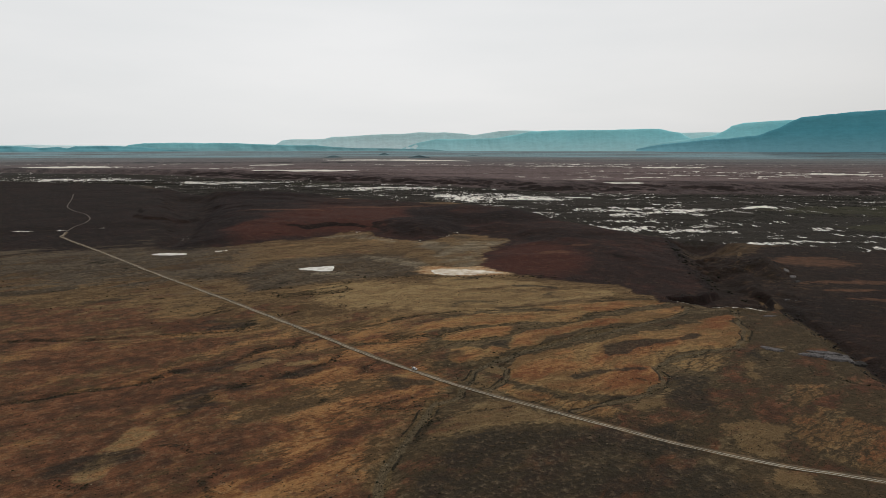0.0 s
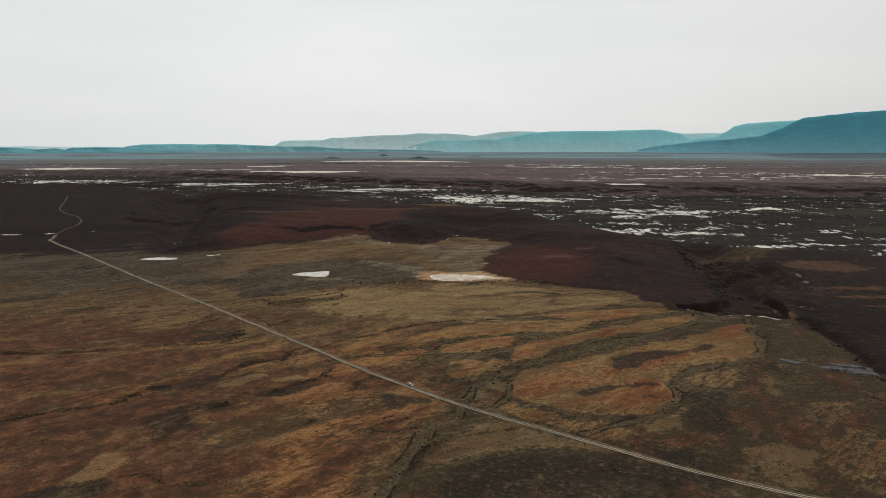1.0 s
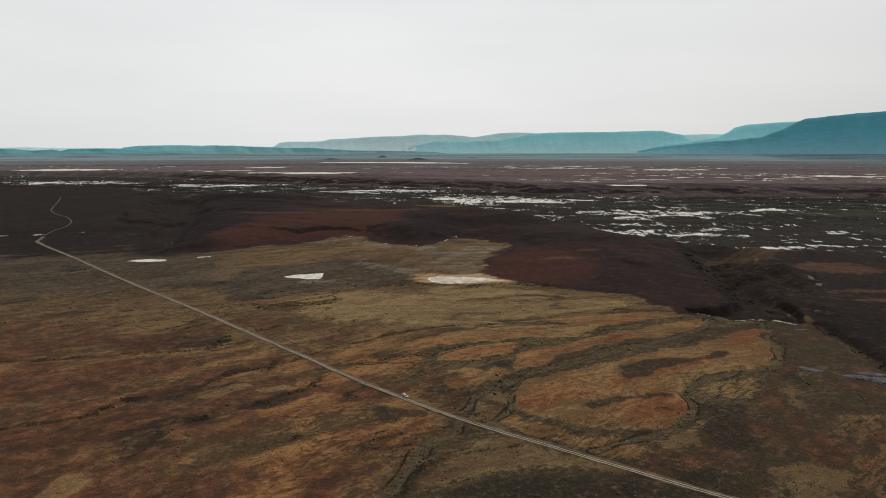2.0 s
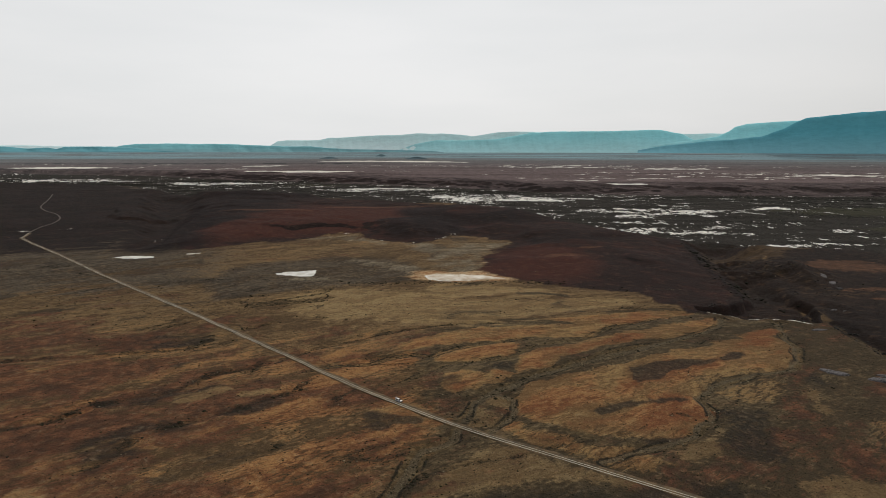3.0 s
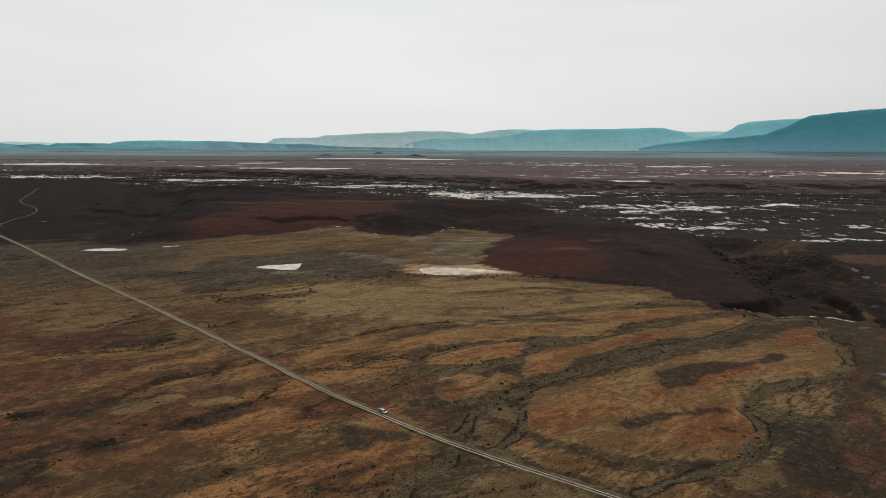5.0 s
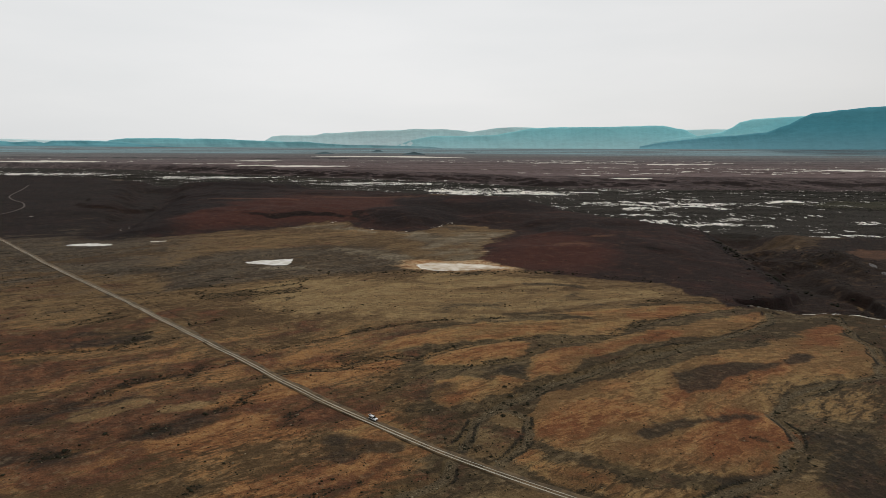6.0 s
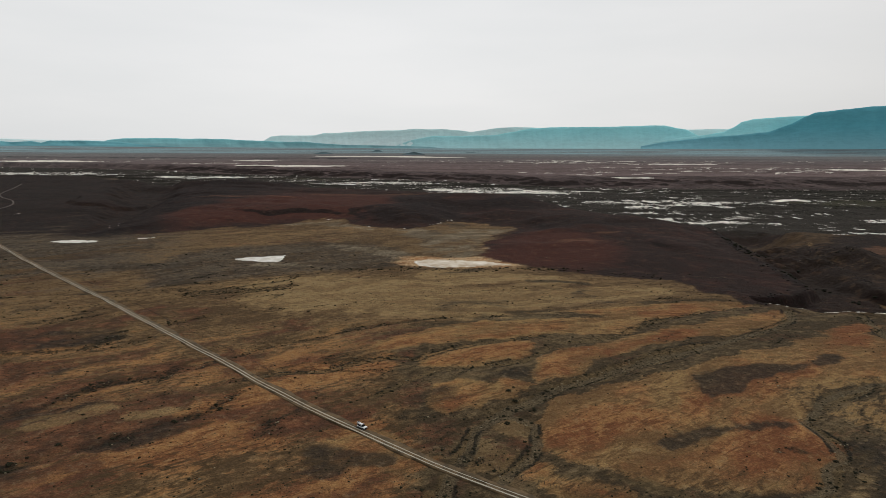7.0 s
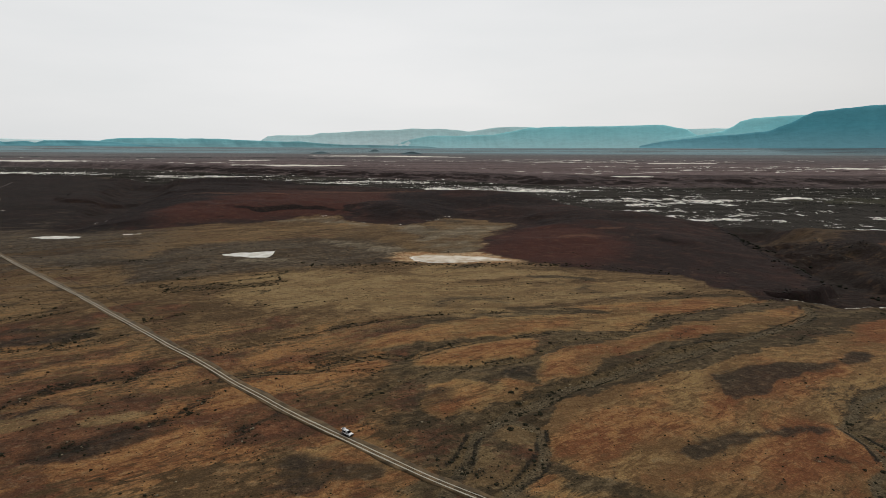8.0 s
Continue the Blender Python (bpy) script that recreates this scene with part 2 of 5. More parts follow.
BASIN = [(-186, 485), (-195, 535), (-160, 580), (-92, 617), (-38, 606), (-13, 564), (-14, 515), (-50, 493), (-84, 481), (-131, 452), (-150, 436)]
RUST_WEST = [(7, [(-23, 287), (-11, 280), (-3, 284)]), (9, [(-63, 283), (-55, 292), (-49, 306), (-44, 317)]), (9, [(-76, 260), (-67, 268), (-56, 275), (-41, 284)]), (14, [(-55, 216), (-44, 231), (-27, 248), (-12, 255)]),
             (12, [(-70, 180), (-54, 195), (-39, 203)]), (8, [(-196, 281), (-179, 302), (-160, 326)]), (8, [(-160, 267), (-139, 275), (-129, 291)]), (7, [(-45, 338), (-27, 326), (-14, 334), (4, 352)])]
DARK_EAST = [(14, [(13, 200), (39, 209), (67, 212), (88, 210)]), (14, [(4, 182), (29, 182), (63, 186), (92, 180)]), (4, [(58, 471), (77, 474), (93, 470)])]
DARK_WEST = [(6, [(-138, 186), (-129, 193), (-117, 198)]), (4, [(-26, 273), (-18, 271), (-9, 270)]), (9, [(-335, 428), (-315, 436), (-297, 448)]), (8, [(-340, 560), (-300, 570), (-270, 590)]), (10, [(-215, 495), (-190, 500), (-165, 505)])]
KHAKI_BANDS = [(6, [(-120, 215), (-123, 201), (-125, 186)]), (4, [(-79, 293), (-71, 295)]), (5, [(-101, 288), (-95, 292), (-90, 297)]), (40, [(-60, 440), (30, 428)]), (18, [(10, 486), (70, 474)]), (16, [(70, 440), (125, 456)])]
UMBER_BANDS = [(5, [(-66, 180), (-57, 189), (-47, 199), (-33, 217)]), (4, [(-85, 177), (-75, 184), (-62, 195)]), (8, [(-177, 223), (-165, 233), (-150, 239)]), (3, [(-53, 292), (-43, 299), (-34, 309)])]
PAN_LEFT = [(-136, 528), (-128, 535), (-118, 541), (-105, 546), (-102, 532), (-102, 523), (-112, 521), (-122, 524), (-130, 525)]
PAN_RIGHT = [(-7, 515), (-10, 528), (-2, 536), (13, 535), (35, 533), (48, 526), (56, 522), (41, 517), (21, 510), (4, 508)]
PANS = [(-284, 595, 18, 5, 15), (-240, 618, 9, 2.0, 30)]
PAN_RIMS = [(2, 538, 24, 12, -10), (30, 540, 30, 9, 0), (20, 524, 44, 17, 0), (62, 572, 16, 40, 20)]
SILT = [(15, [(22, 540), (8, 600), (-8, 655), (-25, 700)]), (14, [(40, 540), (28, 600), (42, 668), (84, 704)]), (10, [(-66, 592), (-46, 578), (-22, 556)]), (12, [(-145, 730), (-105, 742), (-60, 702)]),
        (28, [(30, 640), (45, 690)]), (9, [(-104, 512), (-92, 514)])]
FAR_PANS = [(-733, 3090, 340, 150, 0), (-1284, 4290, 110, 160, 0), (-468, 5800, 750, 330, 0), (-2412, 3760, 300, 130, 0), (1420, 3630, 235, 110, 0), (626, 1970, 90, 32, 0), (1817, 2650, 190, 80, 0), (-1294, 3460, 90, 60, 0)]
BELT_WHITE = [(-1558, 2460, 300, 130, -4), (-846, 2248, 175, 80, -6), (-455, 1708, 100, 34, -8), (-175, 1919, 190, 110, -8), (162, 1568, 175, 125, -14), (364, 1593, 45, 36, 0), (438, 1250, 135, 66, -8), (337, 961, 92, 30, -5), (170, 786, 54, 12, -10),
              (508, 820, 130, 14, -4), (718, 1300, 110, 16, -4), (562, 1552, 122, 18, 0), (78, 1631, 76, 60, -10)]


FAR_FROM, FAR_SPAN = 1650.0, 1500.0


def pans(x, y):
    """Above zero inside the salt pans."""
    return np.maximum(spots(x, y, PANS), np.maximum(-area(x, y, PAN_LEFT), -area(x, y, PAN_RIGHT)) / 18.0)


BACK_RIDGE = [(-640, 1420), (-560, 1335), (-470, 1300), (-380, 1262), (-300, 1262)]


def eye_distance(x, y):
    return np.hypot(x, y - 80.0)


def far_scale(x, y):
    """How much wider than it is built the plain spreads with distance: 1 on the near side of the river belt."""
    d = eye_distance(x, y)
    u = np.clip((d - FAR_FROM) / FAR_SPAN, 0.0, 0.953)
    return np.where(d > FAR_FROM, np.maximum(d, FAR_FROM + FAR_SPAN * u / (1 - u)) / np.maximum(d, 1.0), 1.0)


def drawn_in(x, y):
    """The way back: how much nearer a place of the wide plain is built."""
    d = eye_distance(x, y)
    v = np.maximum(d - FAR_FROM, 0.0)
    return np.where(d > FAR_FROM, (FAR_FROM + FAR_SPAN * v / (FAR_SPAN + v)) / np.maximum(d, 1.0), 1.0)


def spread(x, y):
    """Plan places (in units) to the places of the wide plain that they stand for."""
    x, y = np.asarray(x, float), np.asarray(y, float)
    k = far_scale(x, y)
    return x * k, 80 + (y - 80) * k, k


def ground_z(x, y, rough=True):
    """Height of the ground in units; the plain climbs gently towards the mountains."""
    fx, fy, k = spread(x, y)
    return 95.3 - (95.3 - terrain(fx, fy, rough)) / k


def ground_at(x, y):
    """Height in metres at a place in metres."""
    return float(ground_z(np.array([x / UNIT]), np.array([y / UNIT]))[0]) * UNIT


def terrain(x, y, rough=True):
    """Height of the ground. The fan falls gently towards the dry valley; low mesas; the river belt; the terrace and plain beyond."""
    x, y = np.asarray(x, float), np.asarray(y, float)
    wx = x + 9 * fbm(x, y, 70, 3, 5) + 3 * fbm(x, y, 16, 3, 6)
    wy = y + 9 * fbm(x, y, 70, 3, 7) + 3 * fbm(x, y, 16, 3, 8)
    z = -0.5 - 0.012 * np.clip(x, -450, 250)
    low = area(x + 30 * fbm(x, y, 130, 4, 9), y + 45 * fbm(x, y, 150, 4, 10), LOWLAND)
    val = area(x * 0.5 + wx * 0.5, y * 0.5 + wy * 0.5, VALLEY)
    rr, rl = area(wx, wy, RED_RIGHT), area(wx, wy, RED_LEFT)
    dr = area(wx, wy, DARK_RIGHT)
    dl = area(wx, wy, DARK_LEFT)
    # low mesas
    z = z + smooth(6, -70, rr) * 9.0 * smooth(460, 760, y)
    z = z + smooth(8, -90, rl) * 9.0
    z = z + smooth(2, -14, dr) * 2.2 + smooth(5, -80, dl) * 3.0
    knoll = np.hypot((wx - 62) / 1.25, wy - 930)
    z = z + 9 * smooth(120, 30, knoll)
    d, u = line_distance(wx, wy, BACK_RIDGE)
    z = z + 11 * smooth(75, 5, d)
    z = z + 5 * smooth(80, 10, np.hypot(wx + 25, (wy - 800) / 1.2))
    # terraces of the mesas
    step = smooth(0.1, 0.5, fbm(x, y, 120, 3, 11)) * smooth(0, -60, np.minimum(rr, rl))
    z = z + 2.5 * step
    # gully on the far left
    d, u = line_distance(wx, wy, GULLY_LEFT)
    w = 14 + 62 * u
    z = z - (2 + 13 * u) * smooth(w, 0.25 * w, d)
    # a low rock shelf on the dark plateau
    z = z + 4.0 * smooth(2, -5, area(wx, wy, SHELF))
    # river belt and its scarp
    s = smooth(14, -62, low)
    z = z * (1 - s) + (-21 + 1.2 * fbm(x, y, 60, 3, 12)) * s - 2.0 * s * (1 - s)
    # dry valley and the spur in it
    v = smooth(0.5, -3.5 - np.clip((y - 452) * 0.30, 0, 36), val) * (1 - s)
    floor_z = np.interp(y, [420, 470, 560, 760], [-9, -10, -13, -21])
    z = z * (1 - v) + floor_z * v
    d, u = line_distance(wx, wy, SPUR)
    z = np.maximum(z, np.interp(u, [0, 0.33, 0.66, 1], [3.0, 8.0, 3.5, -5.0]) - 0.27 * d * (1 + 0.25 * fbm(x, y, 11, 3, 19)))
    # terrace beyond the belt
    back = y - np.interp(x, [-2600, -1450, -740, -457, -149, 140, 337, 620, 1130, 2600], [3300, 2950, 2450, 2300, 2110, 1930, 1730, 1660, 1620, 1700])
    z = z + 16 * smooth(30, 240, back + 120 * np.abs(fbm(x, y, 170, 4, 13)) - 40) * s
    z = z + 5 * smooth(0.0, 0.6, fbm(x, y, 300, 4, 14)) * s * smooth(50, 300, back) * smooth(1300, 500, back)
    d0 = eye_distance(x, y)
    z = z + 58 * smooth(8500, 26000, d0)
    # washes and rills
    road, u = line_distance(x, y, ROAD)
    clear = smooth(2.5, 9, road)
    for k, line in enumerate((WASH_MAIN, WASH_LOOP, WASH_BACK, WASH_MID, WASH_RIGHT)):
        d, u = line_distance(x + 0.3 * (wx - x), y + 0.3 * (wy - y), line)
        z = z - (0.9 if k == 0 else 0.6) * smooth(6, 1, d) * clear
    for line in RILLS:
        d, u = line_distance(x + 0.4 * (wx - x), y + 0.4 * (wy - y), line)
        z = z - 0.5 * smooth(3.5, 0.5, d) * clear
    d, u = line_distance(x + 0.2 * (wx - x), y + 0.2 * (wy - y), DRY_EDGE)
    z = z - 1.6 * smooth(7, 1, d)
    if rough:
        far = np.clip(d0 / 400.0, 0.6, 6)
        bumps = 0.22 * far * fbm(x, y, 34, 4, 15) + 0.7 * fbm(x, y, 150, 3, 16)
        d = road
        z = z + bumps * smooth(2.5, 16, d)
        steep = np.minimum(np.minimum(np.abs(low + 24), np.abs(val + 6)), 60)
        z = z + 1.3 * smooth(45, 0, steep) * fbm(x, y, 18, 4, 18) * smooth(2.5, 30, d)
    return z


def belt_back(x, y):
    """Distance beyond the far side of the river belt."""
    return y - np.interp(x, [-2600, -1450, -740, -457, -149, 140, 337, 620, 1130, 2600], [3300, 2950, 2450, 2300, 2110, 1930, 1730, 1660, 1620, 1700])


def thin_lines(x, y, angle, stretch, size, width, seed):
    """A net of thin branching lines that run along a direction."""
    a, b = along(x, y, angle, stretch)
    return smooth(width, width * 0.25, np.abs(fbm(a, b, size, 3, seed)))


def shrub_lines(x, y, ux, uy):
    """Where shrubs follow rills and wash banks, 0 to 1."""
    rills = np.zeros(np.shape(x))
    for line in RILLS:
        d, u = line_distance(ux, uy, line)
        rills = np.maximum(rills, smooth(3.2, 0.4, d + 2.2 * fbm(x, y, 8, 3, 30)) * smooth(-0.55, 0.0, fbm(x, y, 15, 3, 79)))
    side = smooth(330, 390, y) * smooth(-90, 60, x)
    net = thin_lines(x, y, 36, 3.0, 42, 0.05, 61) * (1 - side) + thin_lines(x, y, 14, 5.0, 26, 0.06, 62) * side
    net = net * smooth(-0.25, 0.25, fbm(x, y, 22, 3, 63))
    return np.clip(np.maximum(rills, 0.75 * net), 0, 1)


def wash_field(x, y, ux, uy):
    """Gravel floors of the washes and the thin dark banks along them."""
    floor, bank = np.zeros(np.shape(x)), np.zeros(np.shape(x))
    for line, width in ((WASH_MAIN, 3.2), (WASH_LOOP, 2.0), (WASH_BACK, 1.6), (WASH_MID, 1.4), (WASH_RIGHT, 2.4)):
        d, u = line_distance(ux, uy, line)
        w = width * (1 + 0.55 * fbm(x, y, 24, 3, 29))
        floor = np.maximum(floor, smooth(w * 1.35, w * 0.75, d + 0.9 * fbm(x, y, 5, 3, 64)))
        bank = np.maximum(bank, smooth(0.9, 0.2, np.abs(d - w * 1.1)) * smooth(-0.15, 0.25, fbm(x, y, 14, 3, 65)))
    return floor, bank * 0.9


def patches(x, y, outlines, wobble=0.0, edge=1.2):
    """1 inside any of the outlines, 0 outside, and the depth inside the nearest one."""
    out, depth = np.zeros(np.shape(x)), np.full(np.shape(x), -99.0)
    for pts in outlines:
        p = np.array(pts)
        (x0, y0), (x1, y1) = p.min(0) - 12, p.max(0) + 12
        k = np.nonzero((x > x0) & (x < x1) & (y > y0) & (y < y1))
        if len(k[0]):
            d = area(x[k], y[k], pts) + (wobble[k] if np.ndim(wobble) else wobble)
            out[k] = np.maximum(out[k], smooth(edge, -edge, d))
            depth[k] = np.maximum(depth[k], -d)
    return out, depth


def covers(x, y):
    """What lies on the ground, each 0 to 1."""
    wx = x + 9 * fbm(x, y, 60, 4, 21) + 2.0 * fbm(x, y, 8, 3, 22)
    wy = y + 9 * fbm(x, y, 60, 4, 23) + 2.0 * fbm(x, y, 8, 3, 24)
    ux, uy = x + 0.3 * (wx - x), y + 0.3 * (wy - y)
    fx, fy = x, y
    low = area(x + 30 * fbm(x, y, 130, 4, 9), y + 45 * fbm(x, y, 150, 4, 10), LOWLAND)
    val = area(ux, uy, VALLEY)
    red = np.minimum(area(wx, wy, RED_RIGHT), area(wx, wy, RED_LEFT))
    dr, dl = area(ux, uy, DARK_RIGHT), area(wx, wy, DARK_WEST_COVER)
    in_low = np.maximum(smooth(8, -30, low), smooth(4000, 4600, eye_distance(x, y)))
    side = smooth(330, 400, y + 0.15 * x) * smooth(-90, 60, x)
    # streaks that run with the slope: steeper across the near fan, level on the far one
    a1, b1 = along(wx, wy, 37, 4.0)
    a2, b2 = along(wx, wy, 10, 6.0)
    streak = (fbm(a1, b1, 10, 5, 25, 0.68) + 0.35 * fbm(a1, b1, 50, 3, 26)) * (1 - side) + (fbm(a2, b2, 9, 5, 66, 0.66) + 0.35 * fbm(a2, b2, 40, 3, 67)) * side
    fine_streak = fbm(a1, b1, 3.2, 3, 68, 0.6) * (1 - side) + fbm(a2, b2, 3.0, 3, 69, 0.6) * side
    # rust soil: patches and a mottle on the near fan
    near_fan = smooth(440, 320, y - 0.10 * x)
    qx, qy = x + 0.45 * (wx - x), y + 0.45 * (wy - y)
    ragged = 2.2 * fbm(x, y, 9, 4, 101, 0.6) + 2.6 * streak
    flat = patches(x, y, [EAST_FLAT], 2 * ragged, 5.0)[0]
    isle, deep = patches(x + 0.25 * (wx - x), y + 0.25 * (wy - y), RUST_ISLANDS, 1.1 * ragged, 2.2)
    gold = patches(x + 0.25 * (wx - x), y + 0.25 * (wy - y), KHAKI_ISLANDS, 1.4 * ragged, 4.0)[0]
    # islands: golden towards the rim, redder and darker in mottles inside
    blush = fbm(*along(wx, wy, 33, 2.4), 17, 5, 102, 0.62)
    red_isle = np.clip(0.36 + 0.95 * blush + 0.22 * fine_streak + 0.016 * deep.clip(0, 14) - 0.35 * smooth(4.5, 0.5, deep), 0, 1)
    here = bands(qx, qy, RUST_WEST)
    rust = 0.05 + 0.50 * here.clip(-0.35, 0.4) + 0.50 * streak + 0.47 * near_fan
    rust = np.clip(rust + 0.14 * fine_streak, 0, 1) * (1 - flat)
    umber = 0.22 + 0.9 * fbm(*along(wx + 40, wy, 34, 2.2), 15, 5, 70, 0.66) - 0.40 * smooth(330, 400, y + 0.15 * x) + 0.38 * smooth(-50, -130, x) * near_fan + 0.22 * smooth(-90, -220, x - 0.2 * (y - 300)) + 0.42 * smooth(-50, -110, x) * smooth(320, 220, y)
    umber = np.clip(np.maximum(umber, 0.9 * smooth(-0.2, 0.7, bands(qx, qy, UMBER_BANDS) + 0.4 * fine_streak)), 0, 1) * (1 - isle)
    isle = isle * (1 - 0.45 * smooth(120, 150, x - 0.2 * (y - 230)) * smooth(300, 250, y) * smooth(-0.3, 0.5, streak)) * (1 - 0.48 * smooth(110, 122, x) * smooth(324, 312, y)) * (1 - 0.28 * smooth(272, 260, y) * smooth(112, 96, x))
    khaki = smooth(-0.25, 0.35, bands(qx, qy, KHAKI_BANDS) + 0.25 * streak)
    pool = patches(qx, qy, DARK_POOLS, 1.3 * fine_streak + 0.8 * streak, 1.8)[0]
    shade = patches(qx, qy, DARK_FLATS + DARK_FANS, 3 * fine_streak + 3 * streak, 4.5)[0]
    dark = smooth(-0.35, 0.45, bands(qx, qy, DARK_EAST + DARK_WEST) + 0.30 * fine_streak + 0.25 * streak) * 0.8
    dark = np.maximum(np.maximum(dark, 1.05 * pool), 0.75 * shade)
    dark = np.maximum(dark, 0.66 * smooth(0.34, 0.85, fbm(*along(wx, wy, 30, 2.6), 22, 5, 28, 0.68)) * smooth(700, 500, y) * (1 - 0.7 * flat))
    washes, bank_line = wash_field(x, y, ux, uy)
    washes = washes * (1 - 0.8 * isle)
    d, u = line_distance(ux, uy, OLD_TRACK)
    washes = np.maximum(washes, 0.8 * smooth(3.4, 1.6, d) * smooth(-0.5, 0.0, fbm(x, y, 18, 3, 103)))
    lines = shrub_lines(x, y, ux, uy)
    # dark crust on mesas, banks and plateaus
    d, u = line_distance(wx, wy, GULLY_LEFT)
    bank = smooth(60, 10, d - 50 * u)
    maroon = smooth(9, -13, red + 13 * fbm(*along(x, y, 62, 2.6), 22, 5, 82, 0.62))
    crust = np.maximum(smooth(2, -5, dr) * (1 - in_low), smooth(18, -55, dl + 30 * streak))
    crust = np.maximum(crust, smooth(3, -3, val))
    knoll = np.hypot((wx - 62) / 1.25, wy - 930)
    crust = np.maximum(crust, np.maximum(0.9 * bank, smooth(130, 80, knoll) * smooth(25, 50, knoll + 8 * fbm(x, y, 40, 3, 31))))
    crust = np.maximum(crust, smooth(30, 6, np.abs(low + 14)) * 0.9)
    heart = patches(wx, wy, RED_HEARTS, 14 * fbm(x, y, 60, 4, 104), 26.0)[0]
    heart = np.clip(heart + 0.35 * fbm(*along(wx, wy, 8, 3.0), 45, 4, 105), 0, 1)
    crust = np.maximum(crust, 0.75 * smooth(0.1, 0.9, fbm(*along(wx, wy, 12, 2.0), 110, 4, 71)) * smooth(0, -30, red) * (1 - heart))
    crust = np.maximum(crust, 0.75 * smooth(-150, -300, x + 0.1 * (y - 800)) * smooth(4, -14, red) * (1 - 0.8 * heart))
    d, u = line_distance(wx, wy, SPUR)
    crust = np.maximum(crust, smooth(46, 34, d))
    d, u = line_distance(wx, wy, BACK_RIDGE)
    crust = np.maximum(crust, smooth(80, 45, d))
    crust = np.maximum(crust, 0.95 * smooth(75, 45, np.hypot(wx + 25, (wy - 800) / 1.2)))
    sand = smooth(-0.1, 0.5, spots(wx, wy, [(350, 482, 60, 8, 0), (335, 425, 44, 5, -20), (330, 452, 30, 5, -5), (236, 304, 9, 4, 20), (375, 578, 46, 34, 0), (118, 606, 26, 12, 15), (-110, 1010, 110, 16, 8), (-260, 930, 80, 12, 8), (150, 640, 20, 6, 20)]) + 0.2 * streak)
    lees = smooth(-0.1, 0.6, spots(wx, wy, [(318, 655, 62, 42, 50), (360, 690, 60, 22, 0)]) + 0.2 * fine_streak)
    d, u = line_distance(wx, wy, SPUR)
    lees = np.maximum(lees, 0.30 * smooth(40, 14, d) * smooth(-0.5, 0.2, fine_streak))
    silt = smooth(-0.5, 0.7, bands(wx, wy, SILT) + 0.7 * fbm(*along(wx, wy, 70, 3.0), 14, 5, 106, 0.62) + 0.15 * fine_streak) * (1 - maroon) * (0.72 + 0.7 * fbm(*along(wx, wy, 64, 3.4), 8, 4, 108, 0.65)).clip(0, 1)
    mottle = smooth(0.0, 0.7, fbm(*along(wx, wy, 58, 2.2), 16, 5, 110, 0.65)) * smooth(470, 540, y) * smooth(-120, -20, x) * smooth(140, 90, x)
    grey = patches(wx, wy, [BASIN], 12 * streak, 12.0)[0] * (0.78 + 0.4 * streak)
    grey = np.maximum(grey, smooth(-110, -250, x + 0.25 * (y - 480)) * smooth(440, 530, y + 60 * streak - 0.12 * (x + 150)) * (0.88 + 0.5 * streak))
    grey = np.maximum(grey, 0.62 * mottle) * (1 - maroon)
    # salt
    salt = smooth(0.0, 0.08, pans(ux, uy) + 0.05 * fbm(x, y, 7, 3, 32))
    rim = smooth(-0.25, 0.35, spots(qx, qy, PAN_RIMS) + 0.2 * streak) * 0.9
    edge = smooth(2.2, 0.6, np.abs(red + 1 + 2 * fbm(x, y, 6, 3, 76))) * smooth(0.30, 0.6, fbm(x, y, 13, 3, 33)) * smooth(760, 600, np.abs(x) + 0.3 * y) * (y > 500)
    d, u = line_distance(ux, uy, [(-560, 735), (-500, 752), (-455, 772)])
    edge = np.maximum(edge, smooth(7, 2, d) * smooth(-0.2, 0.2, fbm(x, y, 20, 3, 72)))
    d, u = line_distance(ux, uy, [(178, 434), (189, 423), (200, 417), (218, 413), (234, 407)])
    edge = np.maximum(edge, smooth(1.5, 0.4, d + 0.8 * fbm(x, y, 5, 3, 80)) * 1.4)
    salt = np.maximum(salt, edge * 0.5)
    back = belt_back(x, y)
    broken = 0.75 * fbm(fx / 1.6, fy, 40, 3, 37) + 0.75 * fbm(fx, fy / 2.2, 13, 3, 77, 0.7)
    spot = spots(fx + 50 * fbm(x, y, 120, 3, 35), fy + 22 * fbm(x, y, 90, 3, 36), BELT_WHITE)
    broken = broken + 0.38 * fbm(*along(fx, fy, 52, 3.0), 10, 3, 109, 0.65)
    belt = np.clip(0.255 - 0.05 * smooth(450, 700, fx) + 1.2 * (0.70 * np.clip(spot, -0.36, 0.34) + 0.42 * broken - 0.10 * fbm(*along(fx, fy, -5, 4.5), 34, 5, 42, 0.62)), 0, 1)
    belt = belt - 2.0 * (1 - smooth(120, 30, back) * smooth(-20, -45, low))
    thin = fbm(fx / 2.2, fy, 75, 4, 34, 0.6) + 0.45 * fbm(fx / 3, fy, 330, 2, 38)
    specks = smooth(0.60, 0.75, thin + 0.25 * fbm(fx, fy, 30, 3, 78)) * smooth(-80, -160, low)
    scarp = smooth(0, 60, back) * smooth(520, 340, back)
    specks = specks * (1 - scarp)
    far = smooth(0.0, 0.12, spots(fx + 90 * fbm(fx, fy, 500, 3, 39), fy + 40 * fbm(fx, fy, 300, 3, 40), FAR_PANS) + 0.12 * fbm(fx / 4, fy, 70, 4, 41))
    salt = np.maximum(salt, np.maximum(0.62 * specks * smooth(-60, 60, back), far) * in_low)
    thick = smooth(-0.25, 0.30, fbm(*along(fx, fy, -5, 4.5), 34, 5, 42, 0.62))
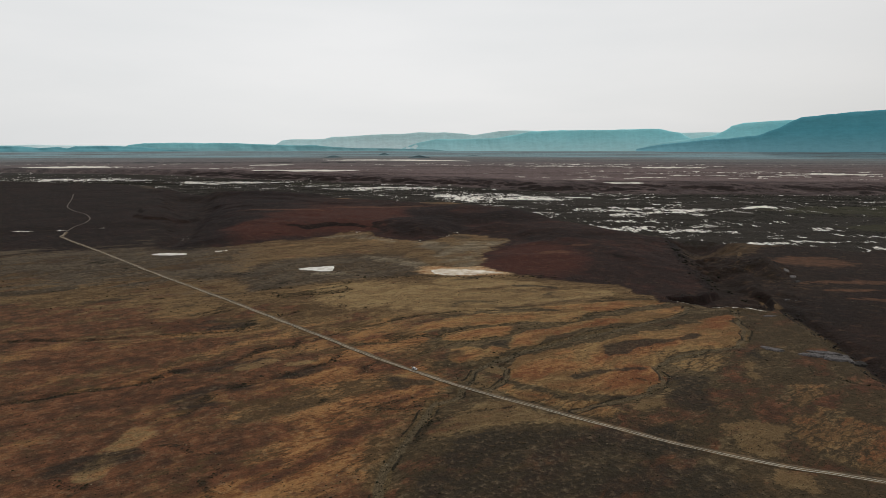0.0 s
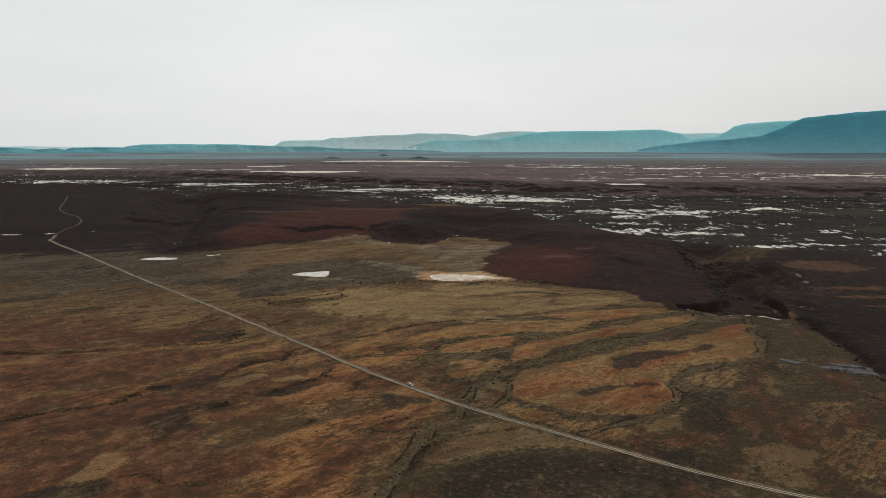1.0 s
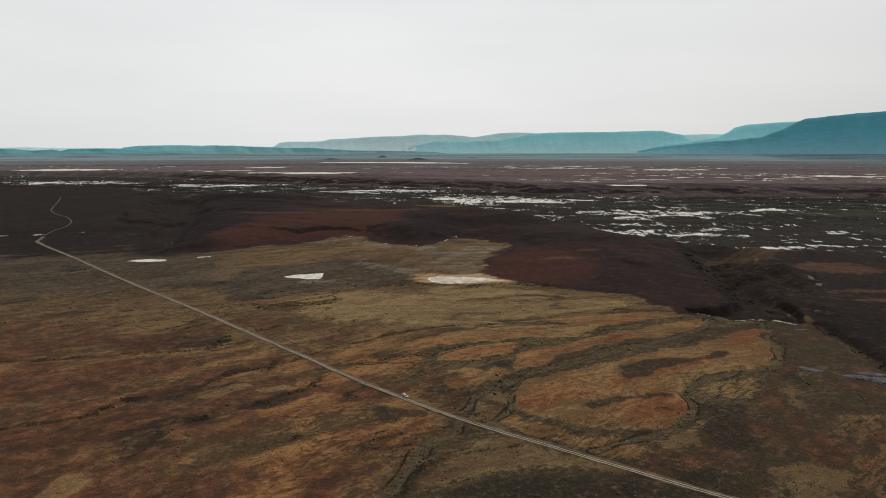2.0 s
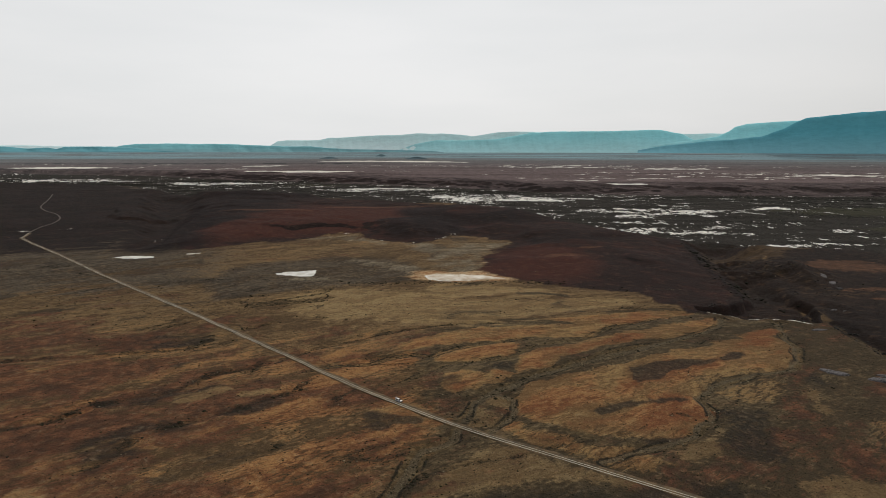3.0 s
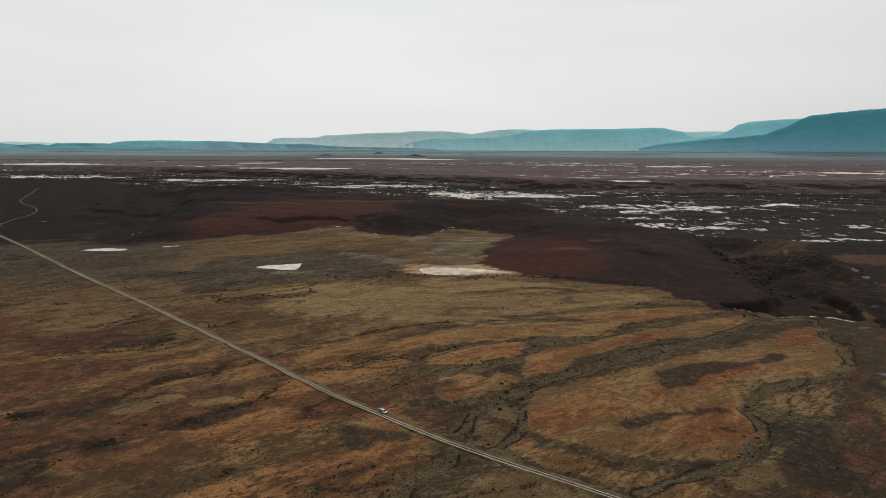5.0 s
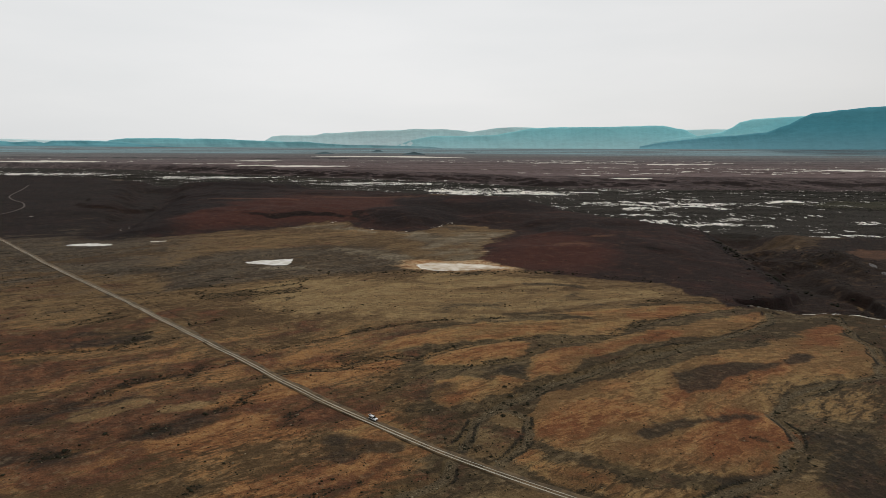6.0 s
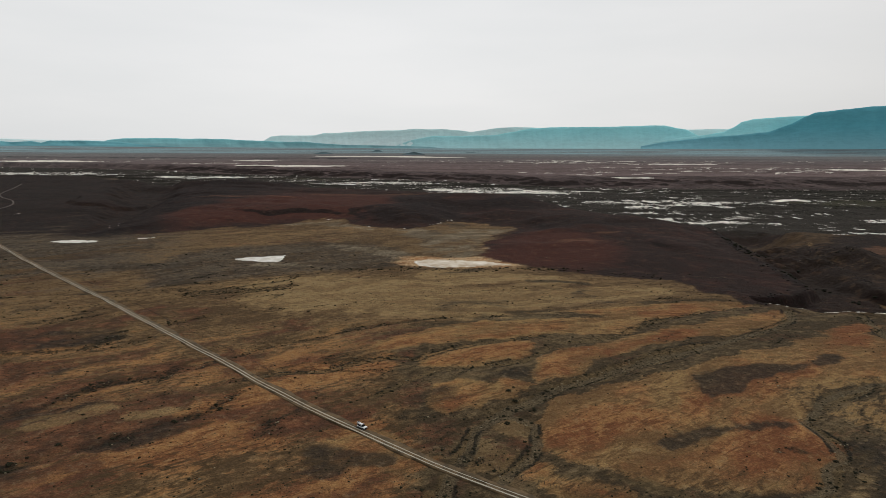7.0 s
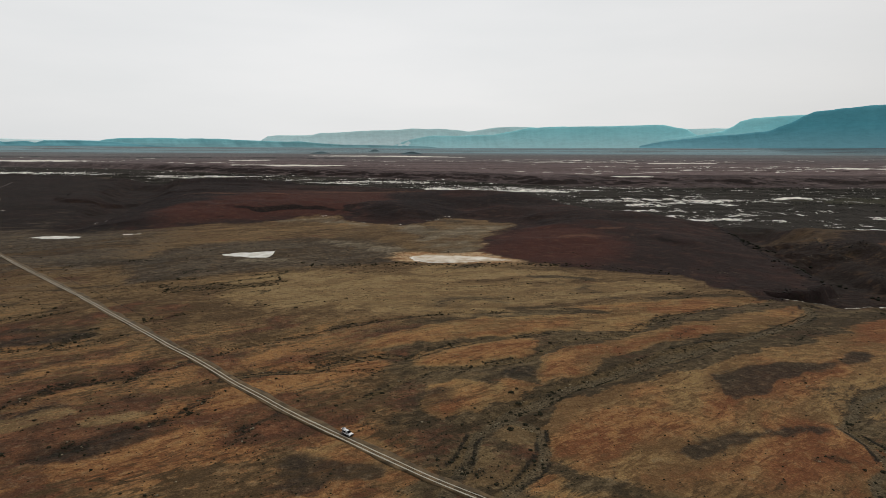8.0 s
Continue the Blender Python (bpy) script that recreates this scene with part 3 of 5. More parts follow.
    band = np.maximum(0.88, thick) * smooth(90, -40, back) * in_low
    scrub = np.clip(np.maximum(band * (1 - 0.8 * smooth(0.40, 0.75, belt)), np.maximum(0.62 * lines * (1 - in_low), bank_line)), 0, 1)
    # shading of the far scarp's ravines, put into the dark crust colour
    ravine_shade = fbm(fx + 0.3 * fy, fy / 4.0, 34, 4, 86, 0.65)
    crust = np.maximum(crust, scarp * in_low * (0.52 + 0.22 * ravine_shade))
    plain = np.clip(0.5 + 0.7 * fbm(fx / 7.0, fy, 170, 4, 87, 0.6) - 0.5 * smooth(80, -60, back), 0, 1)
    green = smooth(-0.1, 0.4, spots(fx, fy, [(-446, 2150, 130, 50, -10), (1150, 1010, 200, 22, 0), (980, 1220, 330, 120, 0), (800, 960, 160, 50, 0)]) + 0.3 * fbm(x, y, 40, 3, 83)) * in_low
    channel = np.zeros(np.shape(x))
    for line, width in ((WASH_MAIN, 2.0), (WASH_LOOP, 1.3), (WASH_RIGHT, 1.3)):
        d, u = line_distance(ux + 2.5 * fbm(x, y, 26, 3, 84), uy, line)
        channel = np.maximum(channel, smooth(width * 1.3, width * 0.6, d))
    tone = np.clip(0.47 + 0.50 * streak + 0.25 * fine_streak - 0.42 * smooth(90, 190, x - 0.35 * (y - 270)) * near_fan * (1 - 0.5 * isle), 0, 1)
    return {"rust": rust, "umber": umber * (1 - 0.6 * khaki), "dark": dark, "salt": salt, "maroon": maroon, "wash": washes, "scrub": scrub, "crust": np.clip(crust, 0, 1),
            "khaki": khaki, "low": in_low, "rim": rim, "tone": tone, "sand": sand * 0.8, "silt": silt, "grey": grey, "lees": lees, "side": side, "green": green, "channel": channel, "belt": belt, "plain": plain, "flat": flat, "isle": isle, "red_isle": red_isle, "gold": gold, "heart": heart, "thick": thick}


# ---- materials ----
class Nodes:
    """A short way to write node trees."""

    def __init__(self, name):
        self.mat = bpy.data.materials.new(name)
        self.mat.use_nodes = True
        self.tree = self.mat.node_tree
        self.bsdf = self.tree.nodes["Principled BSDF"]

    def add(self, kind, **values):
        n = self.tree.nodes.new(kind)
        for key, value in values.items():
            if key in n.inputs:
                self.put(value, n.inputs[key])
        return n

    def put(self, value, socket):
        if isinstance(value, bpy.types.NodeSocket):
            self.tree.links.new(value, socket)
        else:
            socket.default_value = value

    def place(self):
        return self.add("ShaderNodeNewGeometry").outputs["Position"]

    def noise(self, size, detail=4.0, rough=0.55, vector=None, squash=None, bend=0.0):
        v = vector or self.place()
        if squash:
            m = self.add("ShaderNodeMapping", Vector=v, Scale=squash[0], Rotation=squash[1])
            v = m.outputs["Vector"]
        return self.add("ShaderNodeTexNoise", Vector=v, Scale=1.0 / size, Detail=detail, Roughness=rough, Distortion=bend).outputs["Fac"]

    def math(self, op, a, b=0.0, c=0.0):
        n = self.add("ShaderNodeMath")
        n.operation = op
        for value, socket in zip((a, b, c), n.inputs):
            self.put(value, socket)
        return n.outputs[0]

    def span(self, v, a, b, to0=0.0, to1=1.0):
        n = self.add("ShaderNodeMapRange", Value=v)
        n.interpolation_type = "SMOOTHSTEP"
        for key, value in (("From Min", a), ("From Max", b), ("To Min", to0), ("To Max", to1)):
            n.inputs[key].default_value = value
        return n.outputs["Result"]

    def mix(self, f, a, b, blend="MIX"):
        n = self.add("ShaderNodeMix")
        n.data_type = "RGBA"
        n.blend_type = blend
        self.put(f, n.inputs["Factor"])
        for value, key in ((a, "A"), (b, "B")):
            if isinstance(value, tuple):
                value = (*value, 1.0)
            self.put(value, n.inputs[key])
        return n.outputs["Result"]

    def attribute(self, name):
        n = self.add("ShaderNodeAttribute")
        n.attribute_name = name
        return n.outputs["Fac"]

    def finish(self, colour, rough=0.9, bump=None, height=0.1, metal=0.0, specular=0.2):
        if isinstance(colour, tuple):
            colour = (*colour, 1.0)
        self.put(colour, self.bsdf.inputs["Base Color"])
        self.put(rough, self.bsdf.inputs["Roughness"])
        self.bsdf.inputs["Metallic"].default_value = metal
        self.bsdf.inputs["Specular IOR Level"].default_value = specular
        if bump is not None:
            b = self.add("ShaderNodeBump", Height=bump, Distance=height, Strength=1.0)
            self.tree.links.new(b.outputs["Normal"], self.bsdf.inputs["Normal"])
        return self.mat


def ground_material():
    n = Nodes("desert_ground")

    def even(size, detail=5.0, rough=0.62):
        return n.span(n.noise(size, detail, rough), 0.30, 0.70)

    fine, small, mid, broad = even(0.7, 3.0), even(3.2), even(11), even(60)

    def drift(size, angle, stretch):
        m = n.add("ShaderNodeMapping", Vector=n.place(), Rotation=(0, 0, radians(angle)), Scale=(stretch, 1, 1))
        m.vector_type = "TEXTURE"
        return n.span(n.noise(size, 6.0, 0.72, m.outputs["Vector"], bend=0.8), 0.32, 0.68)

    lean = n.mix(n.attribute("side"), drift(2.6, 36, 3.0), drift(2.6, 10, 5.0))

    def mask(name, soft=0.2, wobble=0.4, by=small, amount=1.0):
        m = n.math("MULTIPLY_ADD", n.math("SUBTRACT", by, 0.5), wobble, n.attribute(name))
        return n.span(m, 0.5 - soft, 0.5 + soft, 0.0, amount)

    tone = n.math("MULTIPLY_ADD", n.math("SUBTRACT", small, 0.5), 0.35, n.attribute("tone"))
    tone = n.math("MULTIPLY_ADD", n.math("SUBTRACT", lean, 0.5), 0.75, tone)
    col = n.mix(n.span(tone, 0.15, 0.85), OLIVE_DARK, OLIVE)
    col = n.mix(mask("khaki", 0.5, 0.5, mid), col, n.mix(n.span(tone, 0.1, 0.8), OLIVE, KHAKI_SOIL))
    rusty = n.mix(n.span(tone, 0.2, 0.9), RUST_DARK, RUST_LIGHT)
    col = n.mix(mask("rust", 0.24, 0.65, lean, 0.95), col, rusty)
    col = n.mix(mask("flat", 0.4, 0.3, mid, 0.9), col, n.mix(n.span(tone, 0.1, 0.9), FLAT_DARK, FLAT_PALE))
    blush = n.math("MULTIPLY_ADD", n.math("SUBTRACT", lean, 0.5), 0.45, n.attribute("red_isle"))
    islands = n.mix(n.span(blush, 0.1, 0.95), n.mix(n.span(tone, 0.1, 0.9), GOLD_DARK, GOLD), n.mix(n.span(tone, 0.1, 0.9), RUST_DARK, RUST_LIGHT))
    col = n.mix(mask("isle", 0.30, 0.55, lean, 0.95), col, islands)
    col = n.mix(mask("gold", 0.35, 0.6, small, 0.6), col, n.mix(n.span(tone, 0.1, 0.9), OLIVE, KHAKI_SOIL))
    col = n.mix(mask("umber", 0.30, 0.7, lean, 0.84), col, n.mix(mid, UMBER_DARK, UMBER))
    col = n.mix(mask("dark", 0.42, 0.7, lean, 0.86), col, n.mix(small, DARK_SOIL, GREY_DARK))
    col = n.mix(mask("grey", 0.45, 0.5, mid, 0.92), col, n.mix(n.span(tone, 0.2, 0.8), GREY_DARK, GREY_SOIL))
    col = n.mix(mask("silt", 0.45, 0.5, small, 0.8), col, n.mix(n.span(tone, 0.0, 1.1), SILT_DULL, PALE_SILT))
    col = n.mix(mask("rim", 0.45, 0.5, small, 0.85), col, n.mix(n.span(tone, 0.2, 0.8), RIM_RUST, RIM_PALE))
    col = n.mix(mask("low", 0.3), col, n.mix(n.math("ADD", n.math("MULTIPLY", even(34), 0.45), n.math("MULTIPLY", n.attribute("plain"), 0.6)), PLAIN_DARK, PLAIN_LIGHT))
    col = n.mix(mask("maroon", 0.25, 0.3), col, n.mix(n.math("MULTIPLY_ADD", n.math("SUBTRACT", even(26), 0.5), 0.5, n.attribute("heart")), MAROON_DARK, MAROON))
    col = n.mix(mask("crust", 0.30, 0.25, mid, 0.94), col, n.mix(small, n.mix(n.span(even(90), 0.2, 0.9), CRUST_DARK, CRUST_BROWN), CRUST))
    col = n.mix(mask("sand", 0.4, 0.6, mid, 0.6), col, SAND)
    col = n.mix(mask("lees", 0.45, 0.6, mid, 0.32), col, n.mix(tone, OLIVE_DARK, OLIVE))
    col = n.mix(mask("wash", 0.40, 0.4, small, 0.68), col, n.mix(small, WASH_DARK, WASH_PALE))
    col = n.mix(mask("channel", 0.3, 0.4, small, 0.8), col, n.mix(fine, CHANNEL_DARK, CHANNEL_PALE))
    col = n.mix(mask("scrub", 0.4, 0.6, small, 0.94), col, n.mix(fine, SCRUB_DARK, SCRUB))
    col = n.mix(mask("green", 0.3, 0.5, mid, 0.7), col, GREEN_SCRUB)
    # distance haze mixed into the soil colour of the far plain
    col = n.mix(n.attribute("far_haze"), col, n.mix(n.span(n.attribute("far_haze"), 0.6, 1.0), HAZE_GREY, HAZE_TEAL))
    m = n.add("ShaderNodeMapping", Vector=n.place(), Scale=(1.0, 2.6, 1))
    m.vector_type = "TEXTURE"
    glint = n.span(n.noise(9.0, 6.0, 0.74, m.outputs["Vector"]), 0.28, 0.72)
    col = n.mix(mask("belt", 0.06, 0.95, glint), col, n.mix(n.span(glint, 0.1, 0.5), SALT_DULL, SALT))
    col = n.mix(mask("salt", 0.15, 0.40, mid), col, n.mix(small, SALT_DULL, SALT))
    # tufts of grass and small stones
    bare = n.math("SUBTRACT", 1.0, n.attribute("salt"))
    grassy = n.math("SUBTRACT", bare, n.math("MULTIPLY", n.attribute("isle"), 0.6))
    for size, low_d, thick in ((1.3, 0.18, 0.28), (3.1, 0.13, 0.42)):
        tufts = n.add("ShaderNodeTexVoronoi", Vector=n.place(), Scale=1 / size)
        tuft = n.math("MULTIPLY", n.span(tufts.outputs["Distance"], low_d + 0.14, low_d), n.span(mid, 0.35, 0.75, 0.1, 1.0))
        tuft = n.math("MULTIPLY", tuft, n.math("MULTIPLY", grassy, thick))
        col = n.mix(tuft, col, n.mix(0.7, col, SCRUB_DARK))
    col = n.mix(n.math("MULTIPLY", n.span(fine, 0.0, 0.9, 0.24, 0.0), bare), col, (0.004, 0.003, 0.002))
    col = n.mix(n.math("MULTIPLY", n.span(fine, 0.6, 1.0, 0.0, 0.12), bare), col, n.mix(1.0, col, (2.2, 2.1, 2.0), "MULTIPLY"))
    col = n.mix(n.math("MULTIPLY", n.span(lean, 0.0, 0.55, 0.22, 0.0), bare), col, (0.004, 0.003, 0.002))
    col = n.mix(n.span(mid, 0.55, 1.0, 0.0, 0.30), col, n.mix(1.0, col, (1.9, 1.8, 1.65), "MULTIPLY"))
    bump = n.math("ADD", n.math("MULTIPLY", small, 1.2), n.math("MULTIPLY", fine, 0.35))
    return n.finish(col, 0.95, bump, 0.4, specular=0.05)


UMBER_DARK, UMBER = (0.048, 0.026, 0.018), (0.124, 0.050, 0.027)
SAND, GREEN_SCRUB = (0.120, 0.060, 0.034), (0.036, 0.034, 0.017)
CHANNEL_DARK, CHANNEL_PALE = (0.066, 0.050, 0.030), (0.112, 0.088, 0.054)
OLIVE_DARK, OLIVE, KHAKI_SOIL = (0.082, 0.052, 0.026), (0.168, 0.108, 0.051), (0.250, 0.174, 0.084)
RUST_DARK, RUST_LIGHT = (0.156, 0.063, 0.028), (0.286, 0.150, 0.060)
GOLD_DARK, GOLD = (0.144, 0.083, 0.037), (0.256, 0.163, 0.070)
FLAT_DARK, FLAT_PALE = (0.048, 0.036, 0.021), (0.104, 0.076, 0.041)
DARK_SOIL = (0.022, 0.019, 0.014)
GREY_DARK, GREY_SOIL, SILT_DULL, PALE_SILT = (0.034, 0.028, 0.021), (0.078, 0.062, 0.044), (0.110, 0.088, 0.058), (0.240, 0.200, 0.140)
RIM_RUST, RIM_PALE = (0.30, 0.135, 0.052), (0.50, 0.36, 0.21)
# the last two are distance haze, laid over the plain as colour
PLAIN_DARK, PLAIN_LIGHT, HAZE_GREY, HAZE_TEAL = (0.062, 0.046, 0.045), (0.160, 0.118, 0.114), (0.165, 0.190, 0.195), (0.200, 0.300, 0.330)
MAROON_DARK, MAROON = (0.024, 0.015, 0.013), (0.056, 0.022, 0.016)
CRUST_DARK, CRUST_BROWN, CRUST = (0.008, 0.006, 0.006), (0.019, 0.011, 0.010), (0.018, 0.013, 0.012)
WASH_DARK, WASH_PALE = (0.066, 0.046, 0.023), (0.130, 0.092, 0.045)
SCRUB_DARK, SCRUB = (0.010, 0.009, 0.007), (0.026, 0.023, 0.016)
SALT_DULL, SALT = (0.42, 0.385, 0.32), (0.78, 0.755, 0.69)

GROUND = ground_material()


def speckled(name, dark, light, size, rough=0.9, height=0.02, specular=0.2, metal=0.0):
    n = Nodes(name)
    grain = n.noise(size, 5.0, 0.6)
    info = n.add("ShaderNodeObjectInfo").outputs["Random"]
    col = n.mix(n.span(grain, 0.3, 0.7), dark, light)
    col = n.mix(n.math("MULTIPLY", info, 0.25), col, dark)
    return n.finish(col, rough, grain, height, metal, specular)


def foliage(name, dark, light):
    n = Nodes(name)
    isle = n.add("ShaderNodeNewGeometry").outputs["Random Per Island"]
    grain = n.noise(0.35, 3.0, 0.6)
    col = n.mix(n.math("ADD", n.math("MULTIPLY", isle, 0.6), n.math("MULTIPLY", grain, 0.4)), dark, light)
    return n.finish(col, 0.95, grain, 0.06, specular=0.05)


def haze_tinted(name, low_colour, high_colour, z0, z1):
    """Bare rock slopes of mesas with distance haze put into their blue-green colour, graded from the foot up, with
    strata and gullies.
    """
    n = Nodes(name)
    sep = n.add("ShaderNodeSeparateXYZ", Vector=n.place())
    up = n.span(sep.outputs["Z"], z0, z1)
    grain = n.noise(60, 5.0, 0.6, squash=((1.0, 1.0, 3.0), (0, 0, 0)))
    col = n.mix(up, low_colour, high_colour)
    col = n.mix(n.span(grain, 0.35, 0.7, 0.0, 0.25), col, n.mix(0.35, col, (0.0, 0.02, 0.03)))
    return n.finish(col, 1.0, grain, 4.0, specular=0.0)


M_SALT = speckled("salt_crust", (0.46, 0.43, 0.37), (0.78, 0.77, 0.74), 9.0, 0.85, 0.05)
M_CREAM = speckled("stained_salt_crust", (0.36, 0.27, 0.17), (0.74, 0.70, 0.62), 14.0, 0.85, 0.05)
M_TRACK = speckled("pale_gravel", (0.26, 0.235, 0.185), (0.46, 0.425, 0.345), 0.5)
M_VERGE = speckled("road_verge", (0.048, 0.034, 0.018), (0.128, 0.084, 0.042), 4.5)
M_EARTH = speckled("dull_earth", (0.060, 0.047, 0.038), (0.105, 0.085, 0.070), 1.5)
M_SHRUB = foliage("dry_shrub", (0.010, 0.011, 0.007), (0.034, 0.032, 0.019))
M_TUFT = foliage("dry_grass", (0.10, 0.085, 0.055), (0.26, 0.22, 0.15))
M_THICKET = foliage("river_thicket", (0.008, 0.009, 0.007), (0.024, 0.025, 0.017))
M_ROCK = speckled("grey_rock", (0.030, 0.027, 0.026), (0.175, 0.160, 0.155), 1.1, height=0.2)
M_BASALT = speckled("dark_rock", (0.012, 0.011, 0.010), (0.035, 0.030, 0.027), 1.0, height=0.1)
M_WOOD = speckled("weathered_post", (0.015, 0.012, 0.010), (0.045, 0.038, 0.030), 0.1)
M_WIRE = speckled("fence_wire", (0.05, 0.045, 0.04), (0.10, 0.09, 0.08), 0.2, 0.6, 0.0, 0.4, 0.6)
M_PAINT = speckled("white_paint", (0.70, 0.70, 0.70), (0.80, 0.80, 0.80), 0.6, 0.3, 0.0, 0.5)
M_GLASS = speckled("tinted_glass", (0.004, 0.004, 0.005), (0.008, 0.008, 0.009), 0.6, 0.35, 0.0, 0.05)
M_BLACK = speckled("black_plastic", (0.010, 0.010, 0.010), (0.020, 0.020, 0.020), 0.3, 0.6, 0.0, 0.3)
M_TYRE = speckled("tyre_rubber", (0.010, 0.010, 0.010), (0.022, 0.020, 0.018), 0.2, 0.9)
M_RIM = speckled("grey_alloy", (0.25, 0.25, 0.25), (0.40, 0.40, 0.40), 0.2, 0.35, 0.0, 0.5, 0.8)
M_LAMP = speckled("lamp_glass", (0.45, 0.45, 0.43), (0.60, 0.60, 0.58), 0.2, 0.15, 0.0, 0.5)
M_RED = speckled("tail_lamp", (0.20, 0.012, 0.01), (0.28, 0.02, 0.015), 0.2, 0.2, 0.0, 0.5)


# ---- mesh tools ----
def mesh_from(name, verts, faces, material, smooth_shade=True):
    """A mesh from numpy arrays: verts (n, 3), faces (m, 3 or 4)."""
    me = bpy.data.meshes.new(name)
    verts, faces = np.asarray(verts, np.float32), np.asarray(faces, np.int32)
    side = faces.shape[1]
    me.vertices.add(len(verts))
    me.vertices.foreach_set("co", verts.ravel())
    me.loops.add(faces.size)
    me.loops.foreach_set("vertex_index", faces.ravel())
    me.polygons.add(len(faces))
    me.polygons.foreach_set("loop_start", np.arange(0, faces.size, side, dtype=np.int32))
    me.polygons.foreach_set("use_smooth", np.full(len(faces), smooth_shade))
    me.update(calc_edges=True)
    me.materials.append(material)
    return me


def sheet_faces(rows, cols):
    """Quads of a grid of rows x cols points."""
    a = np.arange(rows * cols).reshape(rows, cols)
    return np.stack([a[:-1, :-1], a[:-1, 1:], a[1:, 1:], a[1:, :-1]], -1).reshape(-1, 4)


def part(name, bm, material, parent, label="", smooth_shade=False):
    me = bpy.data.meshes.new(name)
    bm.to_mesh(me)
    bm.free()
    me.materials.append(material)
    for p in me.polygons:
        p.use_smooth = smooth_shade
    ob = new(name, me)
    ob.parent = parent
    if label:
        tagged(ob, label)
    return ob


# ---- the ground ----
def build_ground():
    radii = np.concatenate([np.linspace(0.5, 129, 30), np.geomspace(130, 3260, 880)])
    front = np.radians(np.linspace(-45, 45, 760))
    rest = np.radians(np.linspace(46, 314, 96))[1:]
    az = np.concatenate([front, rest])
    rr, aa = np.meshgrid(radii, az, indexing="ij")
    x, y = rr * np.sin(aa), rr * np.cos(aa)
    xf, yf = x.ravel(), y.ravel()
    z = ground_z(xf, yf)
    rows, cols = x.shape
    faces = sheet_faces(rows, cols)
    a = np.arange(rows * cols).reshape(rows, cols)
    seam = np.stack([a[:-1, -1], a[:-1, 0], a[1:, 0], a[1:, -1]], -1)
    faces = np.concatenate([faces, seam])[:, ::-1]
    me = mesh_from("ground", np.stack([xf, yf, z], -1) * UNIT, faces, GROUND)
    fx, fy, k = spread(xf, yf)
    fields = covers(fx, fy)
    # amount of painted haze, growing with distance from the eye
    fields["far_haze"] = np.clip(smooth(2300, 10500, eye_distance(fx, fy)) * (0.88 + 0.30 * fbm(fx / 9.0, fy, 420, 4, 88)), 0, 1)
    del fields["thick"]
    # bare dark shale on steep ground; at the rock shelf it paints in shade
    zz, dd = z.reshape(rows, cols), np.gradient(radii)[:, None]
    across = np.gradient(zz, axis=1) / (np.maximum(radii, 1.0)[:, None] * np.gradient(az)[None])
    steep = np.hypot(np.gradient(zz, axis=0) / dd, across).ravel()
    fields["crust"] = np.maximum(fields["crust"], smooth(0.16, 0.34, steep) * (k < 1.3) * (yf > 380))
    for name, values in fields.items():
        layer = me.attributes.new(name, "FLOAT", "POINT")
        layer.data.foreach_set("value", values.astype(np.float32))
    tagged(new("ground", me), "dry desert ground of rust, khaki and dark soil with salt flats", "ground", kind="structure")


build_ground()


def salt_pan(outline, label, seed, material=M_SALT):
    """A thin crust of salt lying on the ground, with a ragged outline."""
    pts = np.array(outline, float)
    x0, y0 = pts.min(0) - 2
    x1, y1 = pts.max(0) + 2
    step = 0.5
    gx, gy = np.meshgrid(np.arange(x0, x1, step), np.arange(y0, y1, step), indexing="ij")
    wx, wy = gx + 1.6 * fbm(gx, gy, 7, 4, seed), gy + 2.2 * fbm(gx, gy, 9, 4, seed + 1)
    inside = area(wx, wy, outline) < 0
    index = np.arange(gx.size).reshape(gx.shape)
    cell = inside[:-1, :-1] & inside[1:, :-1] & inside[1:, 1:] & inside[:-1, 1:]
    f = np.stack([index[:-1, :-1][cell], index[1:, :-1][cell], index[1:, 1:][cell], index[:-1, 1:][cell]], -1)
    used, f = np.unique(f, return_inverse=True)
    px, py = gx.ravel()[used], gy.ravel()[used]
    v = np.column_stack([px, py, ground_z(px, py) + 0.16]) * UNIT
    tagged(new("salt_pan", mesh_from("salt_pan", v, f.reshape(-1, 4), material)), label, "salt pan", kind="structure")


salt_pan(PAN_LEFT, "bright white salt pan with a pointed end on grey soil", 91)
salt_pan(PAN_RIGHT, "long cream-white salt pan with a rusty rim at the mesa foot", 92, M_CREAM)
salt_pan([(-303, 591), (-297, 598), (-282, 602), (-268, 600), (-264, 594), (-281, 589)], "small white salt pan beside the far road", 93)


# ---- the road ----
def glide(pts, step):
    """Points every step metres along a smooth curve through pts, with their directions."""
    p = np.array(pts, float)
    ext = np.vstack([2 * p[0] - p[1], p, 2 * p[-1] - p[-2]])
    out = []
    for k in range(1, len(ext) - 2):
        a, b, c, d = ext[k - 1:k + 3]
        n = max(2, int(np.hypot(*(c - b)) / step))
        u = np.linspace(0, 1, n, endpoint=False)[:, None]
        m1, m2 = (c - a) * 0.5 * 0.85, (d - b) * 0.5 * 0.85
        out.append((2 * u**3 - 3 * u**2 + 1) * b + (u**3 - 2 * u**2 + u) * m1 + (-2 * u**3 + 3 * u**2) * c + (u**3 - u**2) * m2)
    q = np.vstack(out + [p[-1:]])
    t = np.gradient(q, axis=0)
    return q, t / np.linalg.norm(t, axis=1)[:, None]


ROAD_LINE, ROAD_WAY = glide(ROAD, 2.0)
ROAD_SIDE = np.stack([ROAD_WAY[:, 1], -ROAD_WAY[:, 0]], -1)
